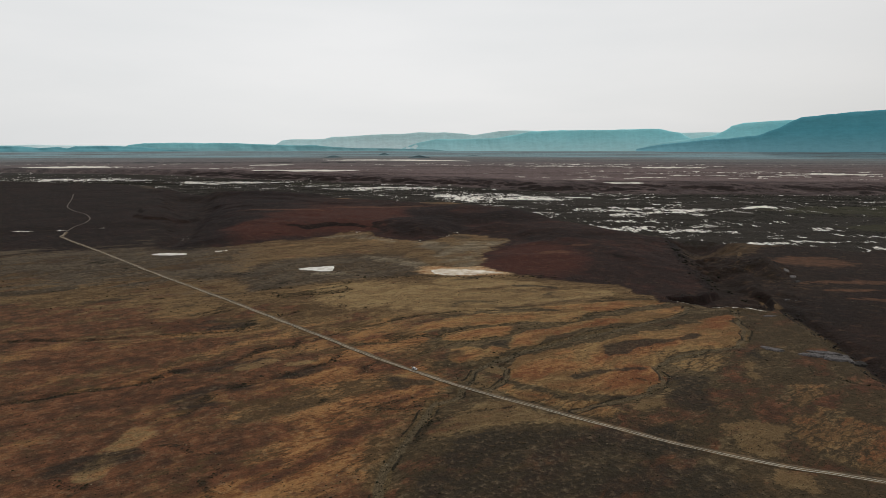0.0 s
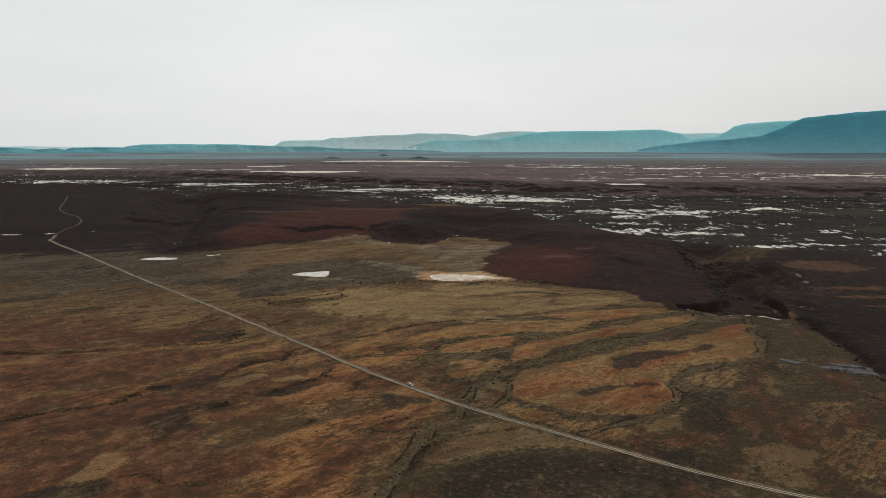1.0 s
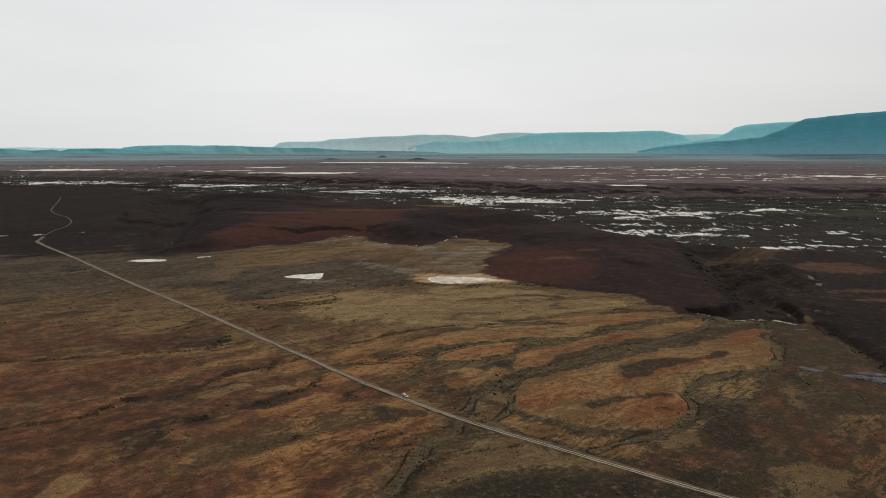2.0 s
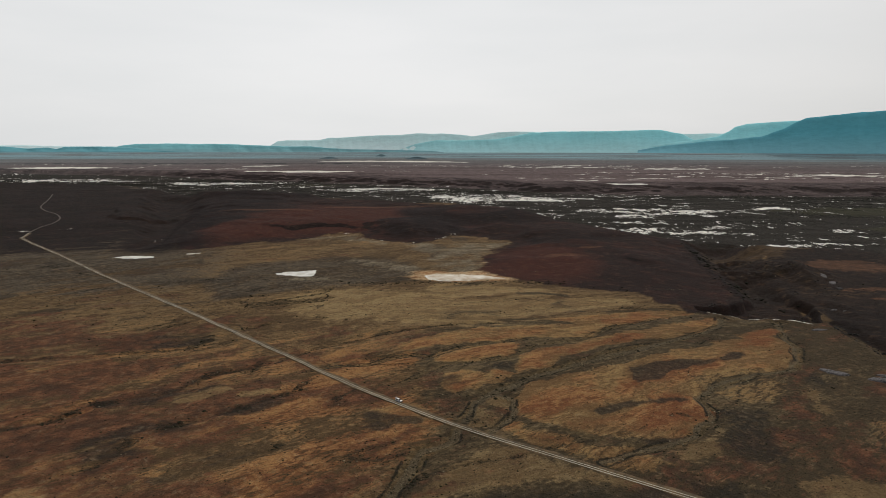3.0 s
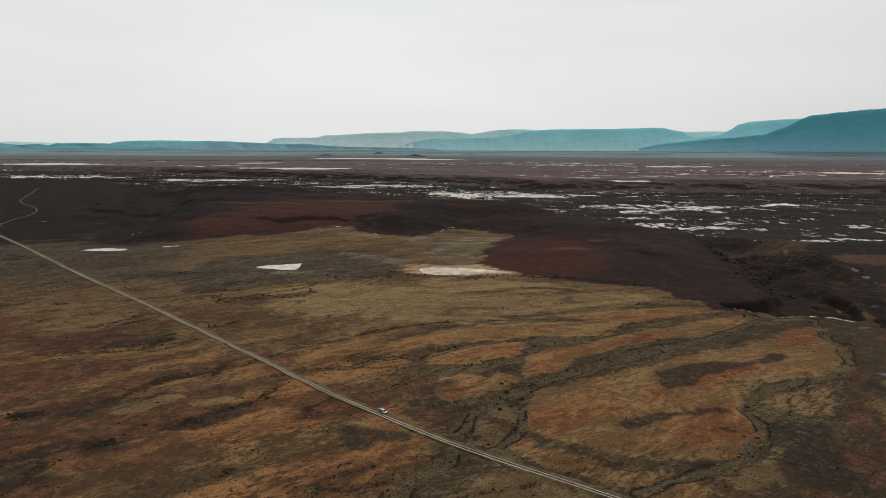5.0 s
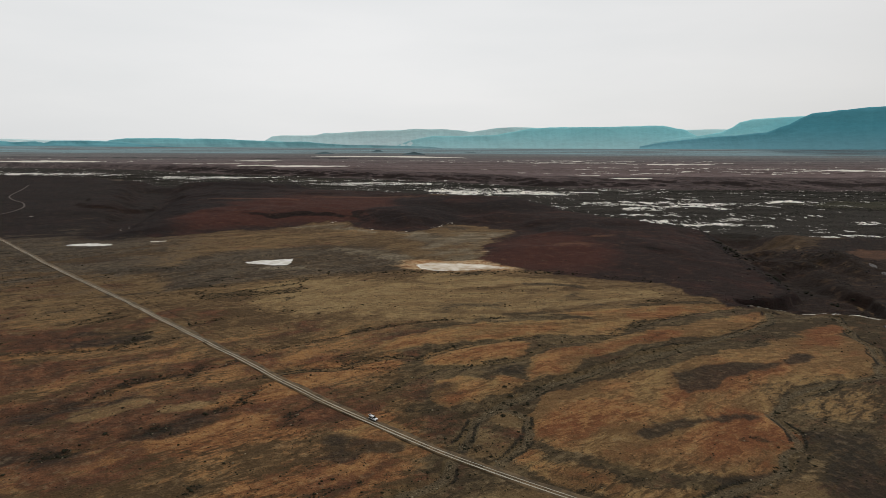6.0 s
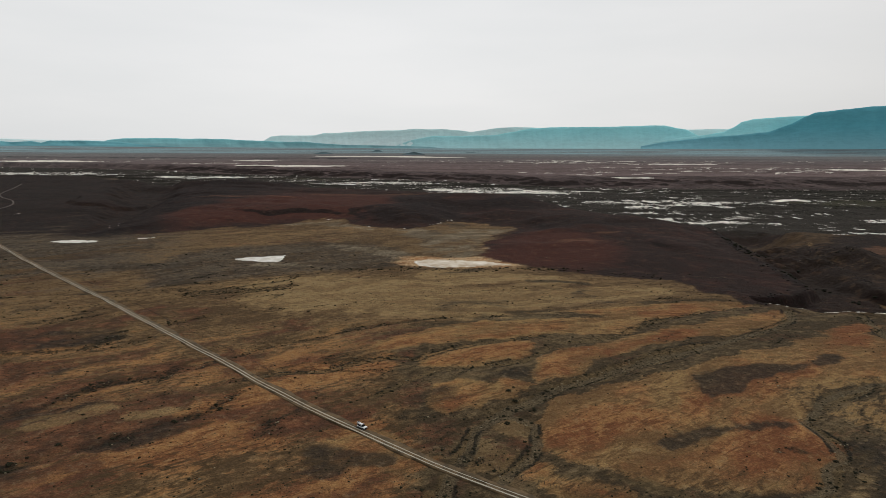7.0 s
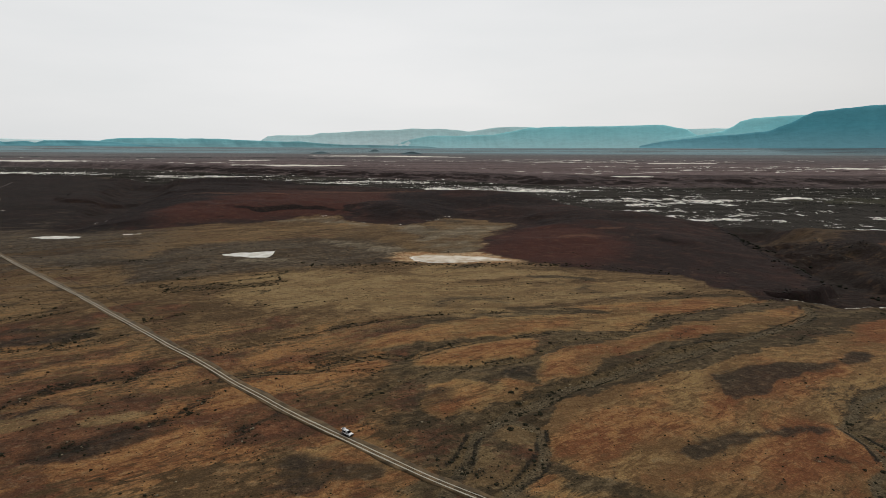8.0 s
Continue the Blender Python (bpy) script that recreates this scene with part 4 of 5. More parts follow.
ROAD_Z = ground_z(ROAD_LINE[:, 0], ROAD_LINE[:, 1]) * UNIT
ROAD_Z = np.convolve(np.pad(ROAD_Z, 6, mode="edge"), np.ones(13) / 13, mode="valid")
ROAD_LINE = ROAD_LINE * UNIT


def strip(name, offsets, lift, material, label, category, wander=0.0, seed=0, span=(0, 9999)):
    """A ribbon along the road through the given sideways offsets, lying on the ground."""
    k = np.arange(len(ROAD_LINE))
    d = np.hypot(ROAD_LINE[:, 0], ROAD_LINE[:, 1])
    extra = np.clip(d / 1000.0, 0.0, 1.5) * 0.25
    rows = []
    for j, (o, h) in enumerate(zip(offsets, lift)):
        w = wander * fbm(k * 1.0, np.full(len(k), j * 7.3), 6, 3, seed)
        xy = ROAD_LINE + ROAD_SIDE * (o + w)[:, None]
        rows.append(np.column_stack([xy, ROAD_Z + h + extra]))
    inside = (ROAD_LINE[:, 1] >= span[0]) & (ROAD_LINE[:, 1] <= span[1])
    v = np.stack(rows, 1)[inside]
    me = mesh_from(name, v.reshape(-1, 3), sheet_faces(v.shape[0], v.shape[1]), material)
    return tagged(new(name, me), label, category, kind="structure")


BEND = 1110.0
strip("road", [-2.3, -1.8, -1.4, 0, 1.4, 2.4, 3.4, 4.3], [-0.4, 0.02, 0.08, 0.11, 0.09, 0.05, 0.02, -0.4], M_VERGE, "graded earth roadbed with dull grassy middle and verges", "road", 1.5, 51, (0, BEND))
strip("road_wheel_track", [-1.16, -1.0, -0.78, -0.6], [0.09, 0.15, 0.15, 0.10], M_TRACK, "pale gravel wheel track worn into the road", "road", 0.12, 52, (0, BEND))
strip("road_wheel_track", [0.6, 0.78, 1.0, 1.16], [0.10, 0.15, 0.15, 0.09], M_TRACK, "pale gravel wheel track worn into the road", "road", 0.12, 53, (0, BEND))
strip("dirt_track", [-1.5, -0.9, 0.9, 1.5], [0.0, 0.12, 0.12, 0.0], M_EARTH, "dull brown earth track winding over the dark plateau", "road", 0.3, 54, (BEND - 3, 9999))


# ---- the mountains ----
EYE_AT = (3.8, 78.0, 95.3)


def mountain(name, label, skyline, distance, foot, material, cliff=0.45, seed=0, rugged=1.0, category="mountain"):
    """A mesa seen from afar: skyline of (degrees to the right of north, degrees up), a talus foot, a cliff and a flat top."""
    az = np.array([a for a, e in skyline], float)
    el = np.array([e for a, e in skyline], float)
    n = int(max(60, (az[-1] - az[0]) * 16))
    a = np.linspace(az[0], az[-1], n)
    top = EYE_AT[2] + distance * np.tan(np.radians(np.interp(a, az, el)))
    arc = np.radians(a) * distance
    top = top + rugged * (1.6 * fbm(arc, arc * 0, 60, 4, seed)) * smooth(0, 30, top - 92)
    ribs = fbm(arc, arc * 0 + 9, 90, 5, seed + 1)
    base_r = distance - foot
    rows = []
    for u, h in ((-0.45, -0.10), (0.0, 0.02), (0.16, 0.06), (0.34, 0.15), (0.52, 0.28), (0.68, 0.44), (0.80, 0.60), (0.86, 0.66), (0.90, 0.88), (0.94, 0.965), (1.0, 1.0), (1.15, 1.0), (1.5, 0.6), (1.7, -0.2)):
        rib = fbm(arc + 40 * u, arc * 0 + 3 * u, 75, 5, seed + 2) * smooth(0.0, 0.3, u) * smooth(1.05, 0.75, u)
        r = base_r + foot * (u + 0.16 * rib + 0.10 * ribs * (u < 1.1))
        r = np.minimum(r, 3240)
        rad = np.radians(a)
        x, y = EYE_AT[0] + r * np.sin(rad), EYE_AT[1] + r * np.cos(rad)
        foot_z = 95.0 - 104.0 / far_scale(x, y) - 2
        rows.append(np.column_stack([x, y, foot_z + (top - foot_z) * h]))
    v = np.stack(rows, 0)
    me = mesh_from(name, v.reshape(-1, 3) * UNIT, sheet_faces(v.shape[0], v.shape[1]), material)
    return tagged(new(name, me), label, category)


# the paler and bluer the colour, the more distance haze it holds
M_DEEP = haze_tinted("near_mesa_hazed", (0.185, 0.405, 0.470), (0.115, 0.385, 0.465), 135, 300)
M_MIDTONE = haze_tinted("mid_mesa_hazed", (0.47, 0.76, 0.78), (0.36, 0.80, 0.84), 135, 300)
M_PALE = haze_tinted("far_mesa_hazed", (0.82, 0.95, 0.95), (0.68, 0.92, 0.92), 140, 270)
M_BUTTE = haze_tinted("butte_hazed", (0.150, 0.180, 0.190), (0.090, 0.135, 0.150), 60, 110)
# feet of these two coloured darker to offset brighter light on flat talus
M_LONG = haze_tinted("long_mesa_hazed", (0.20, 0.38, 0.41), (0.25, 0.57, 0.61), 145, 195)
M_LEFT = haze_tinted("left_hill_hazed", (0.105, 0.215, 0.25), (0.15, 0.38, 0.43), 125, 160)


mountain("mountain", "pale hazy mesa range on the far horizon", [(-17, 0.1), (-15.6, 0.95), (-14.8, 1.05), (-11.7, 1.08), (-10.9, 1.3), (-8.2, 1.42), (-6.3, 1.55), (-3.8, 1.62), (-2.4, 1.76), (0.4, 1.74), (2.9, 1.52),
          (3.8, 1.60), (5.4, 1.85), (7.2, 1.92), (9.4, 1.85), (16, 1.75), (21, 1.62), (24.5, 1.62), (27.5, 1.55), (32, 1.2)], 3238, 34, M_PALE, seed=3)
mountain("mountain", "flat-topped mesa with steep talus slopes, blue with haze", [(-4.5, 0.05), (-2.6, 0.72), (-0.5, 1.12), (2.3, 1.10), (5.2, 1.18), (6.8, 1.45), (8.6, 1.82), (10.4, 1.90), (14.5, 1.92), (20.4, 2.0), (21.4, 1.78), (22.2, 1.62), (23.6, 0.85), (26, 0.2)],
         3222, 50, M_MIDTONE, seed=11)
mountain("mountain", "long low mesa on the horizon, blue with haze", [(-29.5, 0.1), (-28.8, 0.48), (-27.6, 0.66), (-24.8, 0.70), (-19.8, 0.68), (-16, 0.52), (-12.5, 0.50), (-9.6, 0.25), (-5, 0.18), (-1, 0.08), (0.8, -0.1), (2.4, -0.4)], 3190, 50, M_LONG, seed=23)
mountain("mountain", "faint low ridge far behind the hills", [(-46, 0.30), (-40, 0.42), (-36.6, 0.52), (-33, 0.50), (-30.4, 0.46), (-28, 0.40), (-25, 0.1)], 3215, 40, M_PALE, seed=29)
mountain("mountain", "low dark hills with rounded tops, blue with haze", [(-58, 0.5), (-50, 0.62), (-44, 0.45), (-38.5, 0.40), (-36.7, 0.40), (-35.3, 0.25), (-33.9, 0.34), (-33.3, 0.22), (-32.7, 0.40), (-30.2, 0.42), (-27.8, 0.32), (-25.6, 0.08), (-23, -0.05)],
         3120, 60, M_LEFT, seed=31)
mountain("mountain", "stepped mesa with a cliff rim, blue-green with haze", [(19.5, 0.55), (21.5, 0.85), (23.6, 1.12), (25.2, 1.40), (26.0, 1.80), (26.5, 2.2), (27.4, 2.42), (29, 2.52), (31.2, 2.60), (34, 2.62), (38, 2.4), (44, 2.0)], 3195, 56, M_MIDTONE, seed=41)
mountain("mountain", "massive dark mesa with rugged slopes, blue-green with haze", [(18.5, 0.15), (21, 0.62), (24, 0.95), (26.5, 1.10), (28.6, 1.35), (30.2, 1.95), (31.0, 2.45), (31.7, 2.78), (33.6, 3.0), (35.2, 3.12), (36.8, 3.22), (41, 3.4), (48, 3.1), (56, 2.0), (62, 0.8)],
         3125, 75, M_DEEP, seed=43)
for az0, w, h, dist, lab in ((-5.95, 1.35, 0.36, 2960, "small dark conical butte on the far plain"), (-10.9, 1.0, 0.14, 2865, "tiny low hillock on the far plain"), (-2.5, 1.1, 0.14, 2850, "flat dark rise on the far plain"), (3.0, 2.4, 0.16, 2950, "low dark hummock on the far plain")):
    mountain("butte", lab, [(az0 - w, -0.66), (az0 - w * 0.4, -0.60 + h * 0.5), (az0 - 0.06, -0.60 + h), (az0 + 0.16, -0.60 + h), (az0 + w * 0.5, -0.60 + h * 0.4), (az0 + w, -0.66)], dist, 40, M_BUTTE, seed=57, rugged=0.2, category="hill")


# ---- shrubs ----
def lobes(rng, count, tris="ico"):
    """A low rounded bush of count lumps, about 1 m in radius, standing on z = 0."""
    g = (1 + 5 ** 0.5) / 2
    ico = np.array([(-1, g, 0), (1, g, 0), (-1, -g, 0), (1, -g, 0), (0, -1, g), (0, 1, g), (0, -1, -g), (0, 1, -g), (g, 0, -1), (g, 0, 1), (-g, 0, -1), (-g, 0, 1)]) / 1.902
    face = np.array([(0, 11, 5), (0, 5, 1), (0, 1, 7), (0, 7, 10), (0, 10, 11), (1, 5, 9), (5, 11, 4), (11, 10, 2), (10, 7, 6), (7, 1, 8), (3, 9, 4), (3, 4, 2), (3, 2, 6), (3, 6, 8), (3, 8, 9), (4, 9, 5), (2, 4, 11), (6, 2, 10), (8, 6, 7), (9, 8, 1)])
    if count == 0:
        # a small knobbly tuft
        v = np.array([(1, 0, 0.1), (0.2, 1, 0.0), (-1, 0.1, 0.1), (-0.1, -1, 0.0), (0.1, 0, 1.0), (0, 0.1, -0.2)]) * rng.uniform(0.7, 1.15, (6, 1))
        return v, np.array([(0, 1, 4), (1, 2, 4), (2, 3, 4), (3, 0, 4), (1, 0, 5), (2, 1, 5), (3, 2, 5), (0, 3, 5)])
    vs, fs = [], []
    for k in range(count):
        r = rng.uniform(0.42, 0.75) if count > 1 else 0.95
        c = np.array([rng.uniform(-0.5, 0.5), rng.uniform(-0.5, 0.5), r * 0.62]) if count > 1 else np.array([0, 0, 0.5])
        v = ico * r * rng.uniform(0.72, 1.2, (12, 1)) * np.array([1, 1, 0.8]) + c
        v[:, 2] = np.maximum(v[:, 2], -0.1)
        fs.append(face + 12 * k)
        vs.append(v)
    return np.vstack(vs), np.vstack(fs)


def scatter(name, xy, radius, lumps, material, label, category, seed, squat=(0.6, 1.0)):
    """Many bushes as one object: places in units, sizes in metres."""
    rng = np.random.default_rng(seed)
    kinds = [lobes(rng, lumps) for _ in range(7)]
    shrink = drawn_in(xy[:, 0], xy[:, 1])
    radius = radius * shrink
    xy = np.column_stack([xy[:, 0] * shrink, 80 + (xy[:, 1] - 80) * shrink])
    z = ground_z(xy[:, 0], xy[:, 1]) * UNIT
    xy = xy * UNIT
    vs, fs, base = [], [], 0
    pick = rng.integers(0, 7, len(xy))
    for k, (v, f) in enumerate(kinds):
        idx = np.nonzero(pick == k)[0]
        if not len(idx):
            continue
        turn = rng.uniform(0, 6.28, len(idx))
        c, s = np.cos(turn)[:, None], np.sin(turn)[:, None]
        r = radius[idx][:, None]
        h = r * rng.uniform(*squat, (len(idx), 1))
        px = (c * v[:, 0] - s * v[:, 1]) * r + xy[idx, 0][:, None]
        py = (s * v[:, 0] + c * v[:, 1]) * r + xy[idx, 1][:, None]
        pz = v[:, 2] * h + z[idx][:, None] - 0.05 * r
        vs.append(np.stack([px, py, pz], -1).reshape(-1, 3))
        fs.append((f[None] + (np.arange(len(idx)) * len(v))[:, None, None] + base).reshape(-1, 3))
        base += len(idx) * len(v)
    me = mesh_from(name, np.vstack(vs), np.vstack(fs), material)
    return tagged(new(name, me), label, category, kind="stuff")


def sector(rng, n, y0, y1, spread):
    """Random places in the plan between two distances."""
    y = np.sqrt(rng.uniform(y0 * y0, y1 * y1, n))
    x = rng.uniform(-spread, spread, n) * y
    return x, y


def off_road(x, y, gap):
    return line_distance(x, y, ROAD)[0] > gap


def place_shrubs():
    rng = np.random.default_rng(5)
    # the near fan: thick along rills and wash banks, thin elsewhere
    x, y = sector(rng, 330000, 165, 560, 0.85)
    ux, uy = x + 2.7 * fbm(x, y, 60, 4, 21), y + 2.7 * fbm(x, y, 60, 4, 23)
    lines = shrub_lines(x, y, ux, uy)
    floor, bank = wash_field(x, y, ux, uy)
    red = np.minimum(np.minimum(area(x, y, RED_RIGHT), area(x, y, VALLEY)), area(x, y, DARK_RIGHT))
    clump = smooth(0.05, 0.5, fbm(x, y, 30, 3, 73))
    chance = 0.006 + 0.50 * lines + 0.26 * bank + 0.12 * floor + 0.016 * clump
    clear = 1 - 0.85 * patches(x, y, RUST_ISLANDS, 0.0, 2.0)[0]
    chance = chance * clear
    chance = np.where(red < 3, 0.004, chance) * np.where(y > 380, 0.95, 1.0)
    chance = np.where(pans(x, y) > -0.05, 0, chance)
    keep = (rng.random(len(x)) < chance) & off_road(x, y, 4.2)
    xy = np.column_stack([x, y])[keep]
    r = np.clip(rng.lognormal(-1.0, 0.42, len(xy)), 0.22, 1.2) * np.where(xy[:, 1] > 380, 1.3, 1.0)
    scatter("shrub_scatter", xy, r, 3, M_SHRUB, "many low dark dry shrubs dotted over the plain", "shrubs", 6)
    # tiny low karoo scrub between them
    sx, sy = sector(rng, 130000, 165, 470, 0.85)
    patch = smooth(-0.45, 0.45, fbm(sx, sy, 26, 4, 85, 0.6))
    vx, vy = sx + 2.7 * fbm(sx, sy, 60, 4, 21), sy + 2.7 * fbm(sx, sy, 60, 4, 23)
    bed, brink = wash_field(sx, sy, vx, vy)
    keep = (rng.random(len(sx)) < (1 - 0.7 * patches(sx, sy, RUST_ISLANDS, 0.0, 2.0)[0]) * (0.02 + 0.20 * patch + 0.5 * bed + 0.8 * brink + 0.5 * shrub_lines(sx, sy, vx, vy)) * np.interp(sy, [165, 300, 470], [1.0, 0.9, 0.5])) & off_road(sx, sy, 3.6)
    xy2 = np.column_stack([sx, sy])[keep]
    scatter("low_scrub", xy2, np.clip(rng.lognormal(-1.15, 0.35, len(xy2)), 0.18, 0.7), 0, M_SHRUB, "tiny dark knee-high scrub plants sprinkled over the soil", "scrub", 18, (0.5, 0.9))
    # pale grass tufts among the shrubs of the washes
    keep = (rng.random(len(x)) < 0.05 * floor + 0.04 * lines) & off_road(x, y, 4.2)
    tufts = np.column_stack([x, y])[keep]
    scatter("grass_tufts", tufts, rng.uniform(0.25, 0.6, len(tufts)), 1, M_TUFT, "pale dry grass tufts along the washes", "grass", 16, (0.4, 0.8))
    # a rim of thicker bush behind the far fan, in front of the pan
    x, y = sector(rng, 4000, 470, 530, 0.30)
    d, u = line_distance(x, y, [(-70, 498), (-8, 502), (28, 500), (52, 510), (75, 512), (100, 507), (150, 486)])
    keep = rng.random(len(x)) < 0.38 * smooth(9, 1, d)
    xy = np.column_stack([x, y])[keep]
    scatter("pan_shrubs", xy, rng.uniform(0.5, 1.6, len(xy)), 3, M_SHRUB, "dark shrubs along the edge of the salt pan", "shrubs", 7)
    # the dry valley
    x, y = rng.uniform(195, 400, 9000), rng.uniform(425, 760, 9000)
    d, u = line_distance(x + 13 * fbm(x, y, 45, 3, 74), y, [(228, 432), (238, 461), (241, 487), (254, 526), (246, 560), (258, 610), (274, 673), (290, 720), (320, 800)])
    keep = (rng.random(len(x)) < 0.42 * smooth(18, 3, d) * smooth(-0.5, 0.1, fbm(x, y, 18, 3, 81))) & (area(x, y, VALLEY) < -1)
    xy = np.column_stack([x, y])[keep]
    scatter("valley_thicket", xy, rng.uniform(0.9, 2.8, len(xy)), 3, M_THICKET, "dark thorn bushes along the dry valley floor", "bushes", 8)
    # the river belt
    x, y = sector(rng, 380000, 640, 2500, 0.80)
    back = belt_back(x, y)
    low = area(x + 30 * fbm(x, y, 130, 4, 9), y + 45 * fbm(x, y, 150, 4, 10), LOWLAND)
    wet = (low < -30) & (back < 40)
    x, y, low, back = x[wet], y[wet], low[wet], back[wet]
    fields = covers(x, y)
    chance = (0.004 + 0.42 * fields["thick"] ** 2 * (1 - 0.8 * np.clip(fields["belt"], 0, 1))) * (low < -30) * (back < 40)
    keep = rng.random(len(x)) < chance
    xy = np.column_stack([x, y])[keep]
    r = rng.uniform(0.7, 2.4, len(xy)) * np.clip(np.hypot(xy[:, 0], xy[:, 1]) / 1300, 0.8, 1.4)
    scatter("river_thicket", xy, r, 0, M_THICKET, "dark thicket in bands along the salty river bed", "bushes", 9, (0.5, 0.9))


place_shrubs()


def bush_mesh(seed):
    """A bush of many small leafy lumps, about 1 m in radius."""
    rng = np.random.default_rng(seed)
    vs, fs, base = [], [], 0
    for k in range(26):
        a, rr = rng.uniform(0, 6.28), rng.uniform(0, 0.72) ** 0.6
        v, f = lobes(rng, 1)
        c = np.array([math.cos(a) * rr, math.sin(a) * rr, 0.25 + 0.45 * (1 - rr) * rng.uniform(0.6, 1.2)])
        vs.append((v - [0, 0, 0.5]) * rng.uniform(0.16, 0.34) + c)
        fs.append(f + base)
        base += len(v)
    return mesh_from("shrub", np.vstack(vs), np.vstack(fs), M_SHRUB)


def place_bushes():
    """Larger single bushes beside the wash, the rill and the road."""
    rng = np.random.default_rng(40)
    meshes = [bush_mesh(100 + k) for k in range(6)]
    spots_at = []
    for line, count, gap in ((WASH_MAIN[4:], 50, 9), (WASH_LOOP, 12, 4), (RILL_B[3:], 22, 4), (RILL_A[2:], 16, 3), (WASH_BACK, 16, 3), (WASH_MID, 14, 3), (WASH_RIGHT[2:], 14, 4), (ROAD[7:12], 8, 11)):
        p = np.array(line, float)
        u = rng.uniform(0, len(p) - 1.001, count)
        k = u.astype(int)
        q = p[k] + (p[k + 1] - p[k]) * (u - k)[:, None] + rng.uniform(-gap, gap, (count, 2))
        spots_at += [tuple(v) for v in q]
    for k, (x, y) in enumerate(spots_at):
        if line_distance(np.array([x]), np.array([y]), ROAD)[0][0] < 4.6:
            continue
        r = float(np.clip(rng.lognormal(-0.15, 0.28), 0.45, 1.5))
        ob = new("shrub", meshes[k % 6])
        ob.matrix_basis = pose(x * UNIT, y * UNIT, ground_at(x * UNIT, y * UNIT) - 0.12 * r, 0, 0, rng.uniform(0, 360)) @ Matrix.Diagonal((r, r, r * rng.uniform(0.8, 1.1), 1))
        tagged(ob, "large dark rounded dry shrub on bare soil by a wash" if r > 1.1 else "dark rounded dry shrub on bare soil by a wash", "shrub", "larger shrubs beside the washes and road")


place_bushes()


# ---- rock slabs, boulders ----
def slab(name, centre, size, turn, height, seed, material, label):
    """A flat broken ledge of rock: a jagged outline, a cracked uneven top and stepped sides."""
    rng = np.random.default_rng(seed)
    n = 30
    a = np.linspace(0, 2 * math.pi, n, endpoint=False)
    r = 1 + 0.30 * np.interp(a, np.linspace(0, 2 * math.pi, 9), np.r_[rng.uniform(-1, 1, 8), 0]) + rng.uniform(-0.16, 0.12, n)
    tilt = rng.uniform(-0.35, 0.35, 2)
    rings = []
    for k, (q, h) in enumerate(((1.06, -0.7), (1.0, 0.30), (0.94, 0.36), (0.90, 0.80), (0.80, 0.86), (0.76, 1.05), (0.50, 1.0), (0.30, 1.1), (0.10, 1.02))):
        u, v = np.cos(a) * r * q, np.sin(a) * r * q
        zz = height * (h + (0.16 * rng.uniform(-1, 1, n) + tilt[0] * u + tilt[1] * v) * (0 < k))
        u, v = u * size[0] * UNIT, v * size[1] * UNIT
        c, w = math.cos(radians(turn)), math.sin(radians(turn))
        rings.append(np.column_stack([c * u - w * v, w * u + c * v, zz]))
    v = np.vstack(rings + [rings[-1].mean(0)[None]])
    i = np.arange(len(rings) * n).reshape(len(rings), n)
    j = np.roll(i, -1, 1)
    low = np.stack([i[:-1], j[:-1], j[1:]], -1).reshape(-1, 3)
    high = np.stack([i[:-1], j[1:], i[1:]], -1).reshape(-1, 3)
    cap = np.stack([i[-1], j[-1], np.full(n, len(rings) * n)], -1)
    ob = new(name, mesh_from(name, v, np.vstack([low, high, cap]), material, False))
    centre = (centre[0] * UNIT, centre[1] * UNIT)
    ob.location = (centre[0], centre[1], ground_at(*centre))
    return tagged(ob, label, "rock")


slab("rock_slab", (209, 313), (7, 3.2), -30, 1.3, 21, M_ROCK, "grey cracked rock shelf beside the dry channel")
slab("rock_slab", (220, 309), (7.5, 4.0), -10, 1.8, 22, M_ROCK, "thick grey rock shelf with a dark undercut front")
slab("rock_slab", (218, 318), (8, 3.0), -20, 1.1, 23, M_ROCK, "pale grey broken rock shelf beside the dry channel")
slab("rock_slab", (228, 316), (4.5, 2.4), 10, 1.0, 24, M_ROCK, "small pale rock shelf at the foot of the dark scarp")
slab("rock_slab", (191, 323), (6, 3.0), -40, 0.8, 1, M_ROCK, "pale grey flat rock ledge on the plain")
slab("rock_slab", (230, 305), (6, 3), 20, 1.4, 4, M_BASALT, "dark jointed rock ledge above the channel")
slab("rock_slab", (227, 391), (5, 1.6), 5, 0.6, 5, M_ROCK, "thin pale rock ledge near the valley head")
slab("rock_slab", (319, 530), (7, 2.6), 75, 1.0, 8, M_ROCK, "pale weathered rock outcrop on the flank of the dark hill")
slab("rock_slab", (314, 510), (6, 2.2), 60, 0.9, 9, M_ROCK, "grey weathered rock outcrop below the dark hill")
slab("rock_slab", (305, 488), (5, 2.0), 50, 0.8, 10, M_BASALT, "dark broken rock outcrop at the foot of the hill")
slab("stone", (265, 434), (2.2, 1.2), 10, 0.8, 6, M_ROCK, "small pale stone on dark ground")
slab("stone", (270, 431), (1.2, 0.7), 0, 0.5, 7, M_ROCK, "small pale stone on dark ground")


